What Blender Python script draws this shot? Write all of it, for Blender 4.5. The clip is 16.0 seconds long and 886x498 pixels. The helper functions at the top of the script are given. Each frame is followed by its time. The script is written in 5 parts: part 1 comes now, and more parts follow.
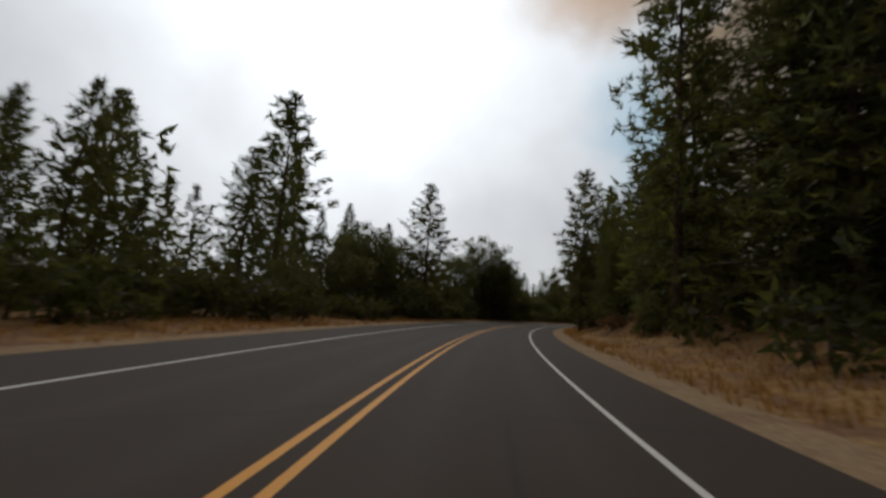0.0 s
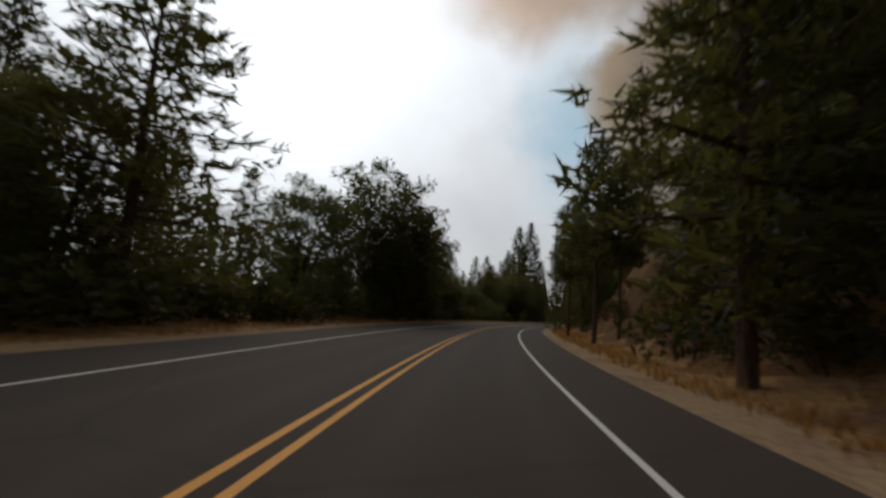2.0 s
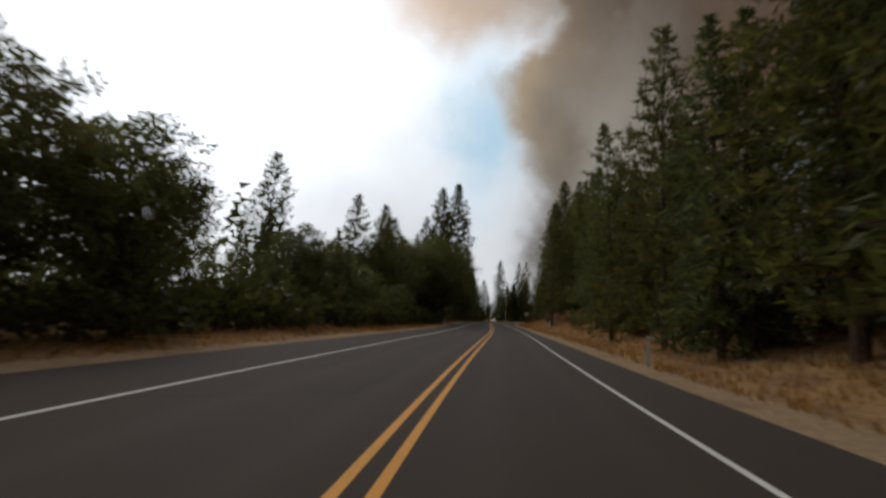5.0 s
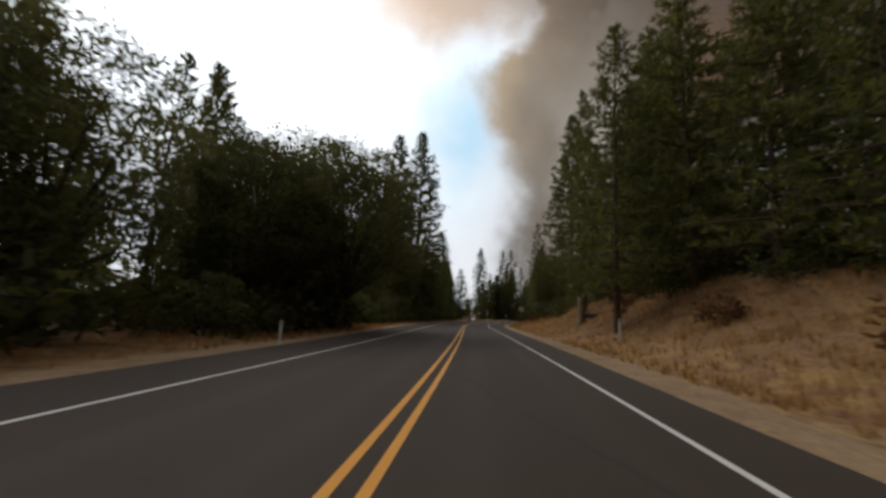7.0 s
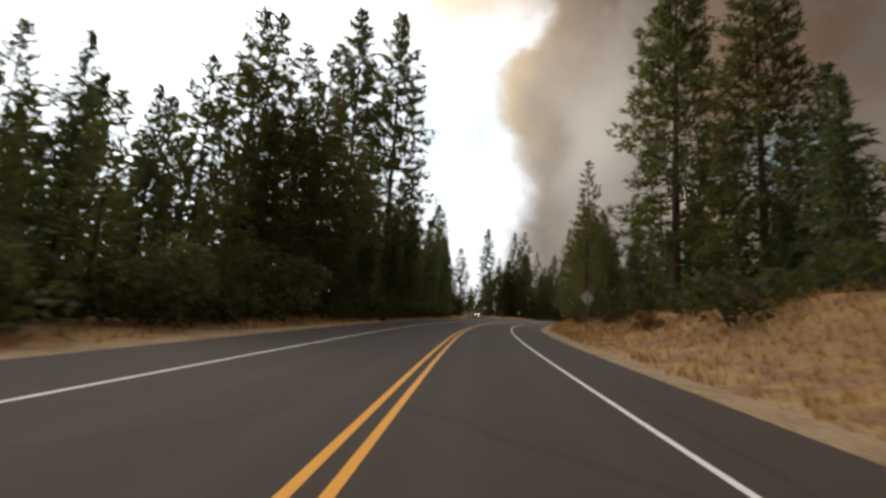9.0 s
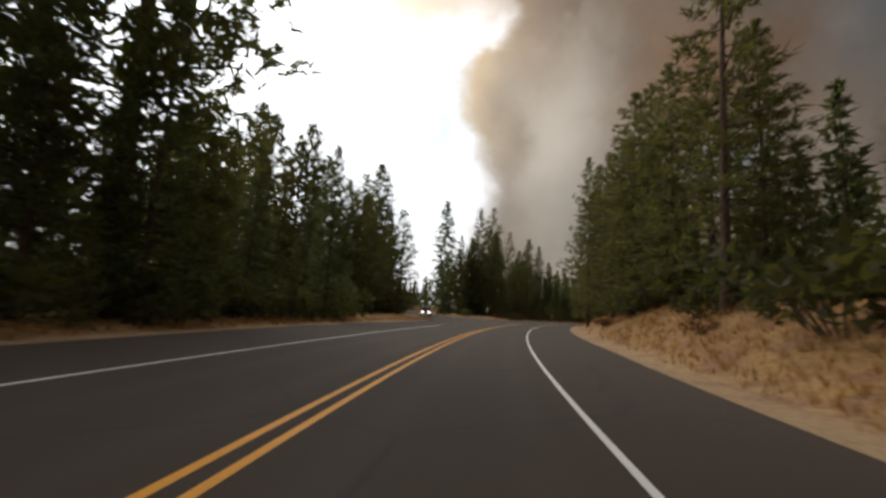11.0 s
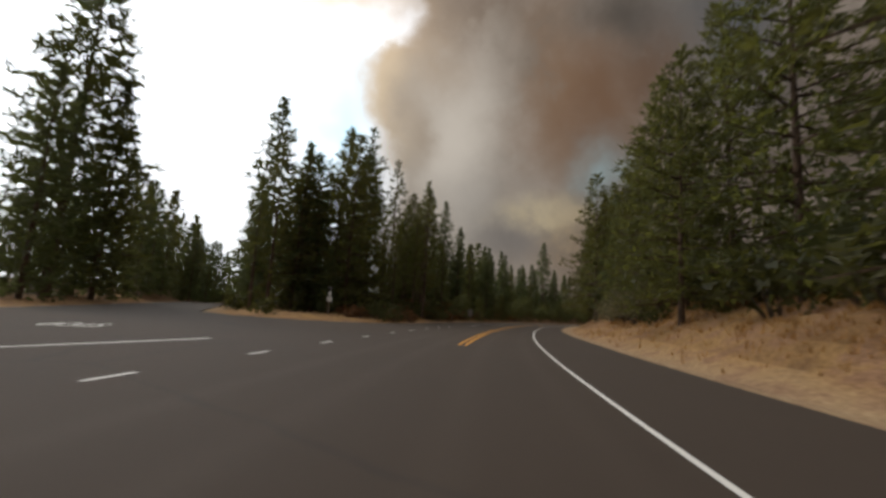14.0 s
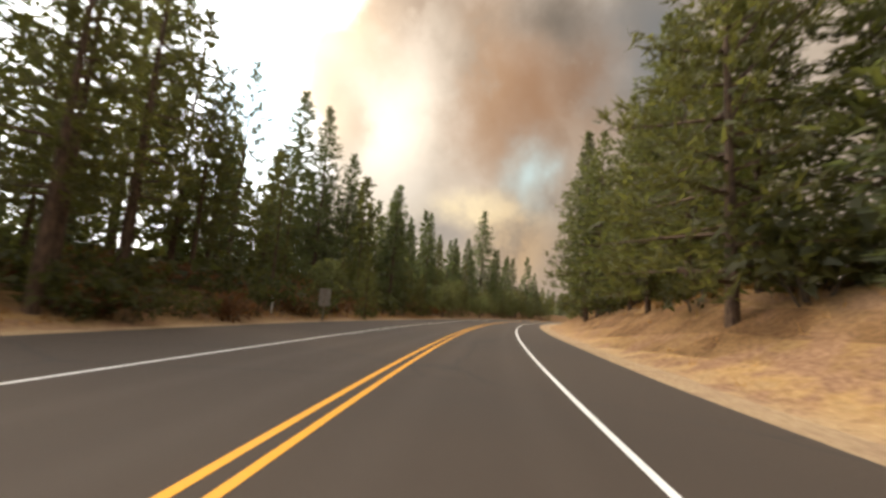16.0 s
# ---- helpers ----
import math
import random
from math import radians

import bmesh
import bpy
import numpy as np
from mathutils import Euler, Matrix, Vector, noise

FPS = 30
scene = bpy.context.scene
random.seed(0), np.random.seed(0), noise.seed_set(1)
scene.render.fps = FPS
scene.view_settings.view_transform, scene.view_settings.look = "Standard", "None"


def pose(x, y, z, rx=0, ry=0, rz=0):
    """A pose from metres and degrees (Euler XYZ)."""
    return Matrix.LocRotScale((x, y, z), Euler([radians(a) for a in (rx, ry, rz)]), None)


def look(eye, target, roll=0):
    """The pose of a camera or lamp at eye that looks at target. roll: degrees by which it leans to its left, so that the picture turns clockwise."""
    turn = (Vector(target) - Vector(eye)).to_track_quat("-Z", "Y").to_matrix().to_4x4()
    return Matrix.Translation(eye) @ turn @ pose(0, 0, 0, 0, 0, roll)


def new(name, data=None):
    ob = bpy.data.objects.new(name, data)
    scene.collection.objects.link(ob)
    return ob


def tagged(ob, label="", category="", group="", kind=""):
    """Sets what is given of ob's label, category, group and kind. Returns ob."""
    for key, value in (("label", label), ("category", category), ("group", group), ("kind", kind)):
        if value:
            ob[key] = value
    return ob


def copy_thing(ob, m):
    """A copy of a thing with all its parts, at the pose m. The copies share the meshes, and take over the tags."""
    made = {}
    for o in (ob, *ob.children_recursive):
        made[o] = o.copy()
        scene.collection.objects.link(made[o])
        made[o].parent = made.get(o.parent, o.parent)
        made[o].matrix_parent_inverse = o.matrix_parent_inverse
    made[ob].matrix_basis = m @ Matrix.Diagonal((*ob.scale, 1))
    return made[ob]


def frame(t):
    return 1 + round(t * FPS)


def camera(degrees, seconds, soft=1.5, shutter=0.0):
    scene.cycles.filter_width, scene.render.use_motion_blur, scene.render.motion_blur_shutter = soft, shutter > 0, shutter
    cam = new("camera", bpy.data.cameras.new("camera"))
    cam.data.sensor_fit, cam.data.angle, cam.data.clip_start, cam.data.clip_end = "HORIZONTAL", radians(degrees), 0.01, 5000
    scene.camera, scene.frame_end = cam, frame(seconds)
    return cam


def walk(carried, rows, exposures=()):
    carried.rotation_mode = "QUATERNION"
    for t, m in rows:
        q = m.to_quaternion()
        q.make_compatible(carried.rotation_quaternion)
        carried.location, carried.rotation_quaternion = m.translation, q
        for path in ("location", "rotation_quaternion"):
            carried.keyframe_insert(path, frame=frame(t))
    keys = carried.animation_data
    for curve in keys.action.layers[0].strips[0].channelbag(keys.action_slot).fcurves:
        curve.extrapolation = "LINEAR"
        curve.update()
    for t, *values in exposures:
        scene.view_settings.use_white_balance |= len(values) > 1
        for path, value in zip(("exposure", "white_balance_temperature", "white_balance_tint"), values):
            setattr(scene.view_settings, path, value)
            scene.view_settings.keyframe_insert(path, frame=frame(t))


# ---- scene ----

# ---- the camera, fixed high behind a windscreen, and its drive ----
EYE = 1.35      # metres over the road
# degrees by which the picture leans: mounted askew, and rolling with the car in the bends
LEAN_T = [0.0, 1.0, 2.0, 3.0, 4.5, 5.7, 7.0, 8.0, 9.0, 10.5, 11.5, 13.0, 14.5, 16.0]
LEANS = [4.5, 4.65, 4.5, 4.35, 3.7, 2.9, 2.4, 2.9, 3.8, 4.0, 3.75, 3.4, 3.8, 4.25]
# seconds, east, north, heading clockwise from north, tilt up
ROWS = [
    (0.0, 1.51, 0.00, -4.44, 7.79),
    (0.5, 1.81, 11.32, -1.63, 7.90),
    (1.0, 2.62, 22.62, 0.86, 8.02),
    (1.5, 3.97, 33.87, 3.16, 8.07),
    (2.0, 5.87, 45.04, 5.28, 8.00),
    (2.5, 8.19, 56.13, 7.01, 7.92),
    (3.0, 10.76, 67.17, 8.37, 7.85),
    (3.5, 13.58, 78.15, 9.68, 7.80),
    (4.0, 16.66, 89.05, 11.30, 7.87),
    (4.5, 19.96, 99.90, 13.48, 8.16),
    (5.0, 23.62, 110.66, 15.53, 8.53),
    (5.5, 27.81, 121.23, 17.14, 8.73),
    (6.0, 32.44, 131.64, 18.08, 8.71),
    (6.5, 37.17, 142.01, 18.30, 8.62),
    (7.0, 41.78, 152.44, 18.03, 8.51),
    (7.5, 46.24, 162.94, 17.56, 8.40),
    (8.0, 50.59, 173.49, 17.25, 8.25),
    (8.5, 54.85, 184.06, 17.19, 8.04),
    (9.0, 59.08, 194.64, 17.39, 7.81),
    (9.5, 63.48, 205.15, 17.92, 7.69),
    (10.0, 68.18, 215.51, 18.80, 7.72),
    (10.5, 73.13, 225.71, 20.40, 7.78),
    (11.0, 78.24, 235.79, 22.41, 7.78),
    (11.5, 83.60, 245.75, 24.46, 7.75),
    (12.0, 89.36, 255.49, 26.41, 7.75),
    (12.5, 95.48, 265.04, 28.34, 7.81),
    (13.0, 101.93, 274.38, 30.47, 7.90),
    (13.5, 108.76, 283.44, 32.84, 8.00),
    (14.0, 115.97, 292.21, 35.39, 8.08),
    (14.5, 123.52, 300.69, 37.96, 8.13),
    (15.0, 131.45, 308.79, 40.34, 8.04),
    (15.5, 139.75, 316.51, 42.39, 7.84),
    (16.0, 148.30, 323.96, 44.30, 7.68),
]


def aim(t, x, y, heading, tilt):
    a, b = radians(heading), radians(tilt + 0.08)
    way = Vector((math.sin(a) * math.cos(b), math.cos(a) * math.cos(b), math.sin(b)))
    eye = Vector((x, y, EYE))
    return look(eye, eye + way * 10, float(np.interp(t, LEAN_T, LEANS)))


# seconds, stops, kelvin, tint: the clip's camera opens up as it turns from the sun
EXPOSURES = [(0.0, -2.1, 6550, 10), (1.5, -2.22, 6600, 10), (2.5, -1.92, 6550, 10), (3.5, -1.88, 6650, 10), (4.5, -1.8, 6500, 10), (7.0, -1.5, 6450, 10), (8.0, -1.15, 6500, 10), (8.5, -1.15, 6550, 10), (9.0, -0.75, 6600, 10), (12.0, -0.75, 6700, 10), (13.5, -1.0, 6600, 10), (14.0, -0.85, 6550, 10), (16.0, 0.6, 7000, 10)]
cam = camera(90.3, 16.0, soft=3.0, shutter=0.22)
walk(cam, [(t, aim(t, x, y, a, b)) for t, x, y, a, b in ROWS], EXPOSURES)


# ---- daylight: a hazy sky, a low veiled sun, and the smoke of a forest fire ----
SUN_HEADING, SUN_HEIGHT = -18.0, 41.0      # degrees


def nodes_of(tree):
    tree.nodes.clear()

    def node(kind, **put):
        n = tree.nodes.new(kind)
        for key, value in put.items():
            if key == "op":
                n.operation = value
            elif key == "blend":
                n.blend_type = value
            elif key == "data":
                n.data_type = value
            elif key == "clamp":
                n.use_clamp = value
            else:
                plug(n.inputs[int(key[1:])] if key[0] == "i" and key[1:].isdigit() else n.inputs[key], value)
        return n

    def plug(socket, value):
        if hasattr(value, "links"):
            tree.links.new(value, socket)
        else:
            socket.default_value = value

    def calc(op, a, b=0.0, c=0.0):
        n = node("ShaderNodeMath", op=op)
        for s, v in zip(n.inputs, (a, b, c)):
            plug(s, v)
        return n.outputs[0]

    def mix(f, a, b, blend="MIX"):
        n = node("ShaderNodeMix", data="RGBA", blend=blend)
        for i, v in ((0, f), (6, a), (7, b)):
            plug(n.inputs[i], v)
        return n.outputs[2]

    def ramp(f, stops, smooth=True):
        n = node("ShaderNodeValToRGB")
        n.color_ramp.interpolation = "EASE" if smooth else "LINEAR"
        e = n.color_ramp.elements
        while len(e) < len(stops):
            e.new(0.5)
        for el, (p, c) in zip(e, stops):
            el.position, el.color = p, (c, c, c, 1) if isinstance(c, (int, float)) else (*c, 1)
        plug(n.inputs[0], f)
        return n.outputs[0]

    def noisy(vector, scale, detail=4.0, rough=0.55):
        n = node("ShaderNodeTexNoise", Scale=scale, Detail=detail, Roughness=rough)
        if vector is not None:
            plug(n.inputs["Vector"], vector)
        return n
    return node, calc, mix, ramp, noisy


def make_sky():
    world = bpy.data.worlds.new("hazy_sky")
    scene.world = world
    world.use_nodes = True
    tree = world.node_tree
    node, calc, mix, ramp, noisy = nodes_of(tree)
    way = node("ShaderNodeTexCoord").outputs["Generated"]
    xyz = node("ShaderNodeSeparateXYZ", i0=way).outputs
    rough = noisy(way, 5.0, 6.0, 0.55)
    wob = node("ShaderNodeSeparateColor", i0=rough.outputs["Color"]).outputs
    soft = noisy(way, 2.2, 5.0, 0.5).outputs["Fac"]
    az = calc("MULTIPLY", calc("ARCTAN2", xyz[0], xyz[1]), 57.2958)
    el = calc("MULTIPLY", calc("ARCSINE", xyz[2]), 57.2958)
    az = calc("ADD", az, calc("MULTIPLY", calc("SUBTRACT", wob[0], 0.5), 13.0))
    el = calc("ADD", el, calc("MULTIPLY", calc("SUBTRACT", wob[1], 0.5), 11.0))

    def bump(a0, e0, wa, we):
        da = calc("DIVIDE", calc("SUBTRACT", az, a0), wa)
        de = calc("DIVIDE", calc("SUBTRACT", el, e0), we)
        return calc("EXPONENT", calc("MULTIPLY", calc("ADD", calc("MULTIPLY", da, da), calc("MULTIPLY", de, de)), -1.0))

    # clear sky thinned by white haze, brightest about the sun
    sky = node("ShaderNodeTexSky")
    sky.sky_type, sky.sun_disc = "NISHITA", False
    sky.sun_elevation, sky.sun_rotation = radians(SUN_HEIGHT), radians(SUN_HEADING)
    sky.air_density, sky.dust_density = 1.0, 3.0
    clear = mix(1.0, sky.outputs[0], (0.11, 0.11, 0.11, 1), "MULTIPLY")
    a, b = radians(SUN_HEADING), radians(SUN_HEIGHT)
    sun_way = (math.sin(a) * math.cos(b), math.cos(a) * math.cos(b), math.sin(b))
    dot = node("ShaderNodeVectorMath", op="DOT_PRODUCT", i0=way, i1=sun_way).outputs["Value"]
    glow = calc("POWER", calc("MAXIMUM", dot, 0.0), 6.0)
    low = calc("EXPONENT", calc("MULTIPLY", calc("MAXIMUM", xyz[2], 0.0), -5.5))
    ahead = calc("ADD", 0.5, calc("MULTIPLY", dot, 0.5))
    ruffle = calc("ADD", 0.8, calc("MULTIPLY", soft, 0.4))
    white = calc("MULTIPLY", ruffle, calc("ADD", calc("MULTIPLY", glow, 4.2), calc("MULTIPLY", calc("ADD", 0.9, low), calc("MULTIPLY", calc("MULTIPLY", ahead, ahead), 2.0))))
    # haze bright and cool towards the sun, thin tan smoke over the rest of the sky
    rgb = node("ShaderNodeCombineColor", i0=calc("ADD", 0.54, calc("MULTIPLY", white, 0.90)), i1=calc("ADD", 0.45, calc("MULTIPLY", white, 0.98)), i2=calc("ADD", 0.36, calc("MULTIPLY", white, 1.07))).outputs[0]
    n = tree.nodes.new("ShaderNodeMath")
    n.operation, n.use_clamp = "ADD", True
    tree.links.new(calc("MULTIPLY", soft, 0.8), n.inputs[0])
    n.inputs[1].default_value = 0.42
    open_sky = mix(n.outputs[0], clear, rgb)
    # a window of blue beside the plume
    open_sky = mix(calc("MULTIPLY", bump(20.0, 23.0, 4.4, 8.0), 0.72), open_sky, (1.15, 2.0, 2.6, 1))

    # the plume: its near edge by height, then a thin brown roof of drifted smoke
    high = calc("DIVIDE", el, 60.0)
    edge = ramp(high, [(0.0, 0.54), (0.167, 0.51), (0.267, 0.525), (0.333, 0.49), (0.417, 0.445), (0.483, 0.425), (0.545, 0.51), (0.60, 0.54), (0.70, 0.48)])
    left = calc("SUBTRACT", az, calc("MULTIPLY", edge, 50.0))
    n = node("ShaderNodeMapRange", i0=left, i1=-2.6, i2=4.6)
    n.interpolation_type = "SMOOTHERSTEP"
    body = n.outputs[0]
    n = node("ShaderNodeMapRange", i0=calc("ADD", el, calc("MULTIPLY", calc("SUBTRACT", soft, 0.5), 16.0)), i1=31.0, i2=38.5)
    n.interpolation_type = "SMOOTHERSTEP"
    roof = n.outputs[0]
    n = node("ShaderNodeMapRange", i0=az, i1=-6.0, i2=16.0)
    n.interpolation_type = "SMOOTHERSTEP"
    roof = calc("MULTIPLY", calc("MULTIPLY", roof, n.outputs[0]), 0.8)
    body = calc("MAXIMUM", body, roof)
    n = node("ShaderNodeMapRange", i0=az, i1=150.0, i2=100.0)
    n.interpolation_type = "SMOOTHERSTEP"
    body = calc("MULTIPLY", body, n.outputs[0])
    billow = noisy(way, 9.0, 5.0, 0.6).outputs["Fac"]
    drift = node("ShaderNodeMapping")
    tree.links.new(way, drift.inputs[0])
    drift.inputs["Scale"].default_value = (1.0, 1.0, 0.35)
    streak = noisy(drift.outputs[0], 5.0, 4.0, 0.5).outputs["Fac"]
    shade = calc("ADD", calc("MULTIPLY", billow, 0.4), calc("MULTIPLY", streak, 0.6))
    smoke = ramp(shade, [(0.34, (0.24, 0.19, 0.155)), (0.45, (0.38, 0.31, 0.25)), (0.54, (0.50, 0.42, 0.35)), (0.64, (0.62, 0.54, 0.47))])
    ragged = ramp(billow, [(0.36, 0.35), (0.56, 1.0)])
    torn = ramp(streak, [(0.35, 0.3), (0.55, 1.0)])
    # bodies of smoke: heading, height, half width and height in degrees, strength, colour, and what tears them
    for a0, e0, wa, we, k, rgb, tear in (
            (36.5, 20.0, 8.0, 13.0, 0.92, (1.12, 1.02, 0.89), None),
            (32.0, 33.0, 5.0, 5.0, 0.6, (0.70, 0.56, 0.42), ragged),
            (25.0, 27.0, 4.4, 10.0, 0.8, (1.12, 0.90, 0.63), None),
            (31.0, 22.5, 2.2, 4.5, 0.5, (0.50, 0.38, 0.27), ragged),
            (13.0, 37.0, 13.0, 6.5, 0.9, (1.20, 0.77, 0.43), None),
            (38.0, 37.5, 9.0, 5.0, 0.75, (0.30, 0.22, 0.165), ragged),
            (41.0, 14.0, 7.0, 5.0, 0.6, (0.66, 0.61, 0.55), None),
            (50.5, 27.0, 5.5, 10.0, 0.85, (0.42, 0.26, 0.16), ragged),
            (56.0, 25.0, 5.0, 7.5, 0.85, (0.32, 0.17, 0.09), None),
            (61.5, 29.0, 4.0, 7.0, 0.8, (0.27, 0.14, 0.07), ragged),
            (59.0, 36.0, 6.0, 4.0, 0.8, (0.13, 0.115, 0.10), None),
            (69.0, 31.0, 5.5, 10.0, 0.88, (0.17, 0.185, 0.20), None),
            (56.0, 16.8, 2.9, 4.6, 0.95, (0.62, 0.86, 0.92), torn),
            (49.5, 12.4, 5.0, 1.9, 0.95, (0.98, 0.83, 0.56), ragged),
            (44.5, 9.0, 5.0, 3.0, 0.6, (0.26, 0.245, 0.24), None),
            (53.5, 8.6, 4.6, 4.0, 0.8, (0.60, 0.42, 0.25), ragged),
            (56.5, 4.5, 3.0, 1.8, 0.5, (0.27, 0.22, 0.19), torn)):
        f = calc("MULTIPLY", bump(a0, e0, wa, we), k)
        smoke = mix(f if tear is None else calc("MULTIPLY", f, tear), smoke, (*rgb, 1))
    # smoke near the sun is lit through
    lit = calc("ADD", 0.75, calc("MULTIPLY", glow, 1.7))
    smoke = mix(1.0, smoke, node("ShaderNodeCombineColor", i0=lit, i1=lit, i2=lit).outputs[0], "MULTIPLY")
    colour = mix(body, open_sky, smoke)
    back = node("ShaderNodeBackground", Color=colour, Strength=1.0)
    out = node("ShaderNodeOutputWorld", Surface=back.outputs[0])
    return Vector(sun_way)


SUN_WAY = make_sky()
lamp = bpy.data.lights.new("sun", "SUN")
lamp.energy, lamp.angle, lamp.color = 1.2, radians(10), (1.0, 0.80, 0.58)
sun = new("sun", lamp)
sun.matrix_world = look(SUN_WAY * 50, (0, 0, 0))


# ---- materials ----
def surface(name, build, rough=0.8, bump=0.3, bump_scale=20.0, bump_far=0.02, spec=0.3, through_light=None):
    m = bpy.data.materials.new(name)
    m.use_nodes = True
    tools = nodes_of(m.node_tree)
    node, calc, mix, ramp, noisy = tools
    place = node("ShaderNodeTexCoord").outputs["Object"]
    colour, r = build(tools, place, m.node_tree)
    p = node("ShaderNodeBsdfPrincipled", Roughness=rough if r is None else r)
    m.node_tree.links.new(colour, p.inputs["Base Color"]) if hasattr(colour, "links") else None
    if not hasattr(colour, "links"):
        p.inputs["Base Color"].default_value = (*colour, 1)
    p.inputs["Specular IOR Level"].default_value = spec
    if bump:
        b = node("ShaderNodeBump", Strength=bump, Distance=bump_far, Height=noisy(place, bump_scale, 5.0, 0.6).outputs["Fac"])
        m.node_tree.links.new(b.outputs[0], p.inputs["Normal"])
    end = p.outputs[0]
    if through_light:
        t = node("ShaderNodeBsdfTranslucent")
        m.node_tree.links.new(mix(1.0, colour, (*through_light, 1), "MULTIPLY"), t.inputs[0])
        s = node("ShaderNodeMixShader", i0=0.55, i1=end, i2=t.outputs[0])
        end = s.outputs[0]
    node("ShaderNodeOutputMaterial", Surface=end)
    return m


def across_of(node):
    uv = node("ShaderNodeUVMap")
    uv.uv_map = "road"
    return node("ShaderNodeSeparateXYZ", i0=uv.outputs[0]).outputs


def asphalt_look(tools, place, tree):
    node, calc, mix, ramp, noisy = tools
    su = across_of(node)
    fine = noisy(place, 90.0, 2.0, 0.6).outputs["Fac"]
    patch = noisy(place, 0.22, 4.0, 0.6).outputs["Fac"]
    base = ramp(fine, [(0.3, (0.030, 0.0218, 0.0158)), (0.7, (0.054, 0.0386, 0.028))])
    base = mix(calc("MULTIPLY", patch, 0.55), base, (0.064, 0.044, 0.029, 1))
    # wheel tracks, a little paler and polished
    wheel = calc("ABSOLUTE", calc("SUBTRACT", calc("ABSOLUTE", calc("SUBTRACT", calc("ABSOLUTE", su[1]), 1.8)), 0.85))
    wheel = ramp(wheel, [(0.0, 1.0), (0.5, 0.0)])
    base = mix(calc("MULTIPLY", wheel, 0.10), base, (0.077, 0.057, 0.041, 1))
    # old cracks sealed with tar
    v = node("ShaderNodeTexVoronoi", Vector=mix(0.35, place, noisy(place, 0.6).outputs["Color"]), Scale=0.16)
    v.feature = "DISTANCE_TO_EDGE"
    crack = ramp(v.outputs["Distance"], [(0.0, 1.0), (0.006, 0.0)], False)
    base = mix(calc("MULTIPLY", crack, 0.5), base, (0.018, 0.017, 0.017, 1))
    return base, calc("SUBTRACT", 0.88, calc("MULTIPLY", wheel, 0.03))


def ground_look(tools, place, tree):
    node, calc, mix, ramp, noisy = tools
    su = across_of(node)
    fine = noisy(place, 7.0, 6.0, 0.65).outputs["Fac"]
    mid = noisy(place, 0.7, 5.0, 0.6).outputs["Fac"]
    big = noisy(place, 0.09, 4.0, 0.55).outputs["Fac"]
    straw = ramp(fine, [(0.3, (0.20, 0.115, 0.045)), (0.5, (0.33, 0.20, 0.082)), (0.72, (0.44, 0.29, 0.13))])
    dirt = ramp(fine, [(0.3, (0.15, 0.082, 0.045)), (0.7, (0.30, 0.175, 0.10))])
    sand = ramp(fine, [(0.3, (0.26, 0.18, 0.11)), (0.7, (0.42, 0.31, 0.20))])
    litter = ramp(fine, [(0.3, (0.045, 0.028, 0.016)), (0.7, (0.12, 0.072, 0.038))])
    colour = mix(ramp(mid, [(0.42, 0.0), (0.60, 1.0)]), straw, dirt)
    off = calc("ABSOLUTE", su[1])
    off = calc("ADD", off, calc("MULTIPLY", calc("SUBTRACT", mid, 0.5), 5.0))
    edge = node("ShaderNodeMapRange", i0=off, i1=7.6, i2=5.9).outputs[0]
    colour = mix(calc("MULTIPLY", edge, 0.75), colour, sand)
    deep = node("ShaderNodeMapRange", i0=calc("ADD", off, calc("MULTIPLY", big, 8.0)), i1=17.0, i2=23.0).outputs[0]
    # steep cutting: bare red-brown earth, with the trees' shade darkened into its colour
    tilt = node("ShaderNodeSeparateXYZ", i0=node("ShaderNodeNewGeometry").outputs["True Normal"]).outputs[2]
    steep = node("ShaderNodeMapRange", i0=calc("ADD", tilt, calc("MULTIPLY", calc("SUBTRACT", mid, 0.5), 0.25)), i1=0.93, i2=0.82).outputs[0]
    cut = ramp(fine, [(0.3, (0.060, 0.030, 0.013)), (0.7, (0.155, 0.079, 0.034))])
    cut = mix(ramp(noisy(place, 0.35, 4.0, 0.6).outputs["Fac"], [(0.46, 0.0), (0.60, 0.25)]), cut, straw)
    colour = mix(calc("MULTIPLY", steep, 0.95), colour, cut)
    colour = mix(deep, colour, litter)
    # left bank beyond the junction: bare red-brown earth, tree shade put into its colour
    past = node("ShaderNodeMapRange", i0=su[0], i1=372.0, i2=384.0).outputs[0]
    left = node("ShaderNodeMapRange", i0=calc("ADD", su[1], calc("MULTIPLY", calc("SUBTRACT", mid, 0.5), 4.0)), i1=-6.4, i2=-7.8).outputs[0]
    colour = mix(calc("MULTIPLY", calc("MULTIPLY", past, left), 0.8), colour, mix(mid, cut, litter))
    return colour, None


def paint_look(rgb, worn):
    def build(tools, place, tree):
        node, calc, mix, ramp, noisy = tools
        wear = ramp(noisy(place, 14.0, 5.0, 0.7).outputs["Fac"], [(0.30, 1.0), (0.44, 0.0)])
        dirt = noisy(place, 1.1, 3.0).outputs["Fac"]
        c = mix(calc("MULTIPLY", dirt, 0.35), (*rgb, 1), (rgb[0] * 0.6, rgb[1] * 0.58, rgb[2] * 0.55, 1))
        return mix(calc("MULTIPLY", wear, worn), c, (0.07, 0.06, 0.055, 1)), None
    return build


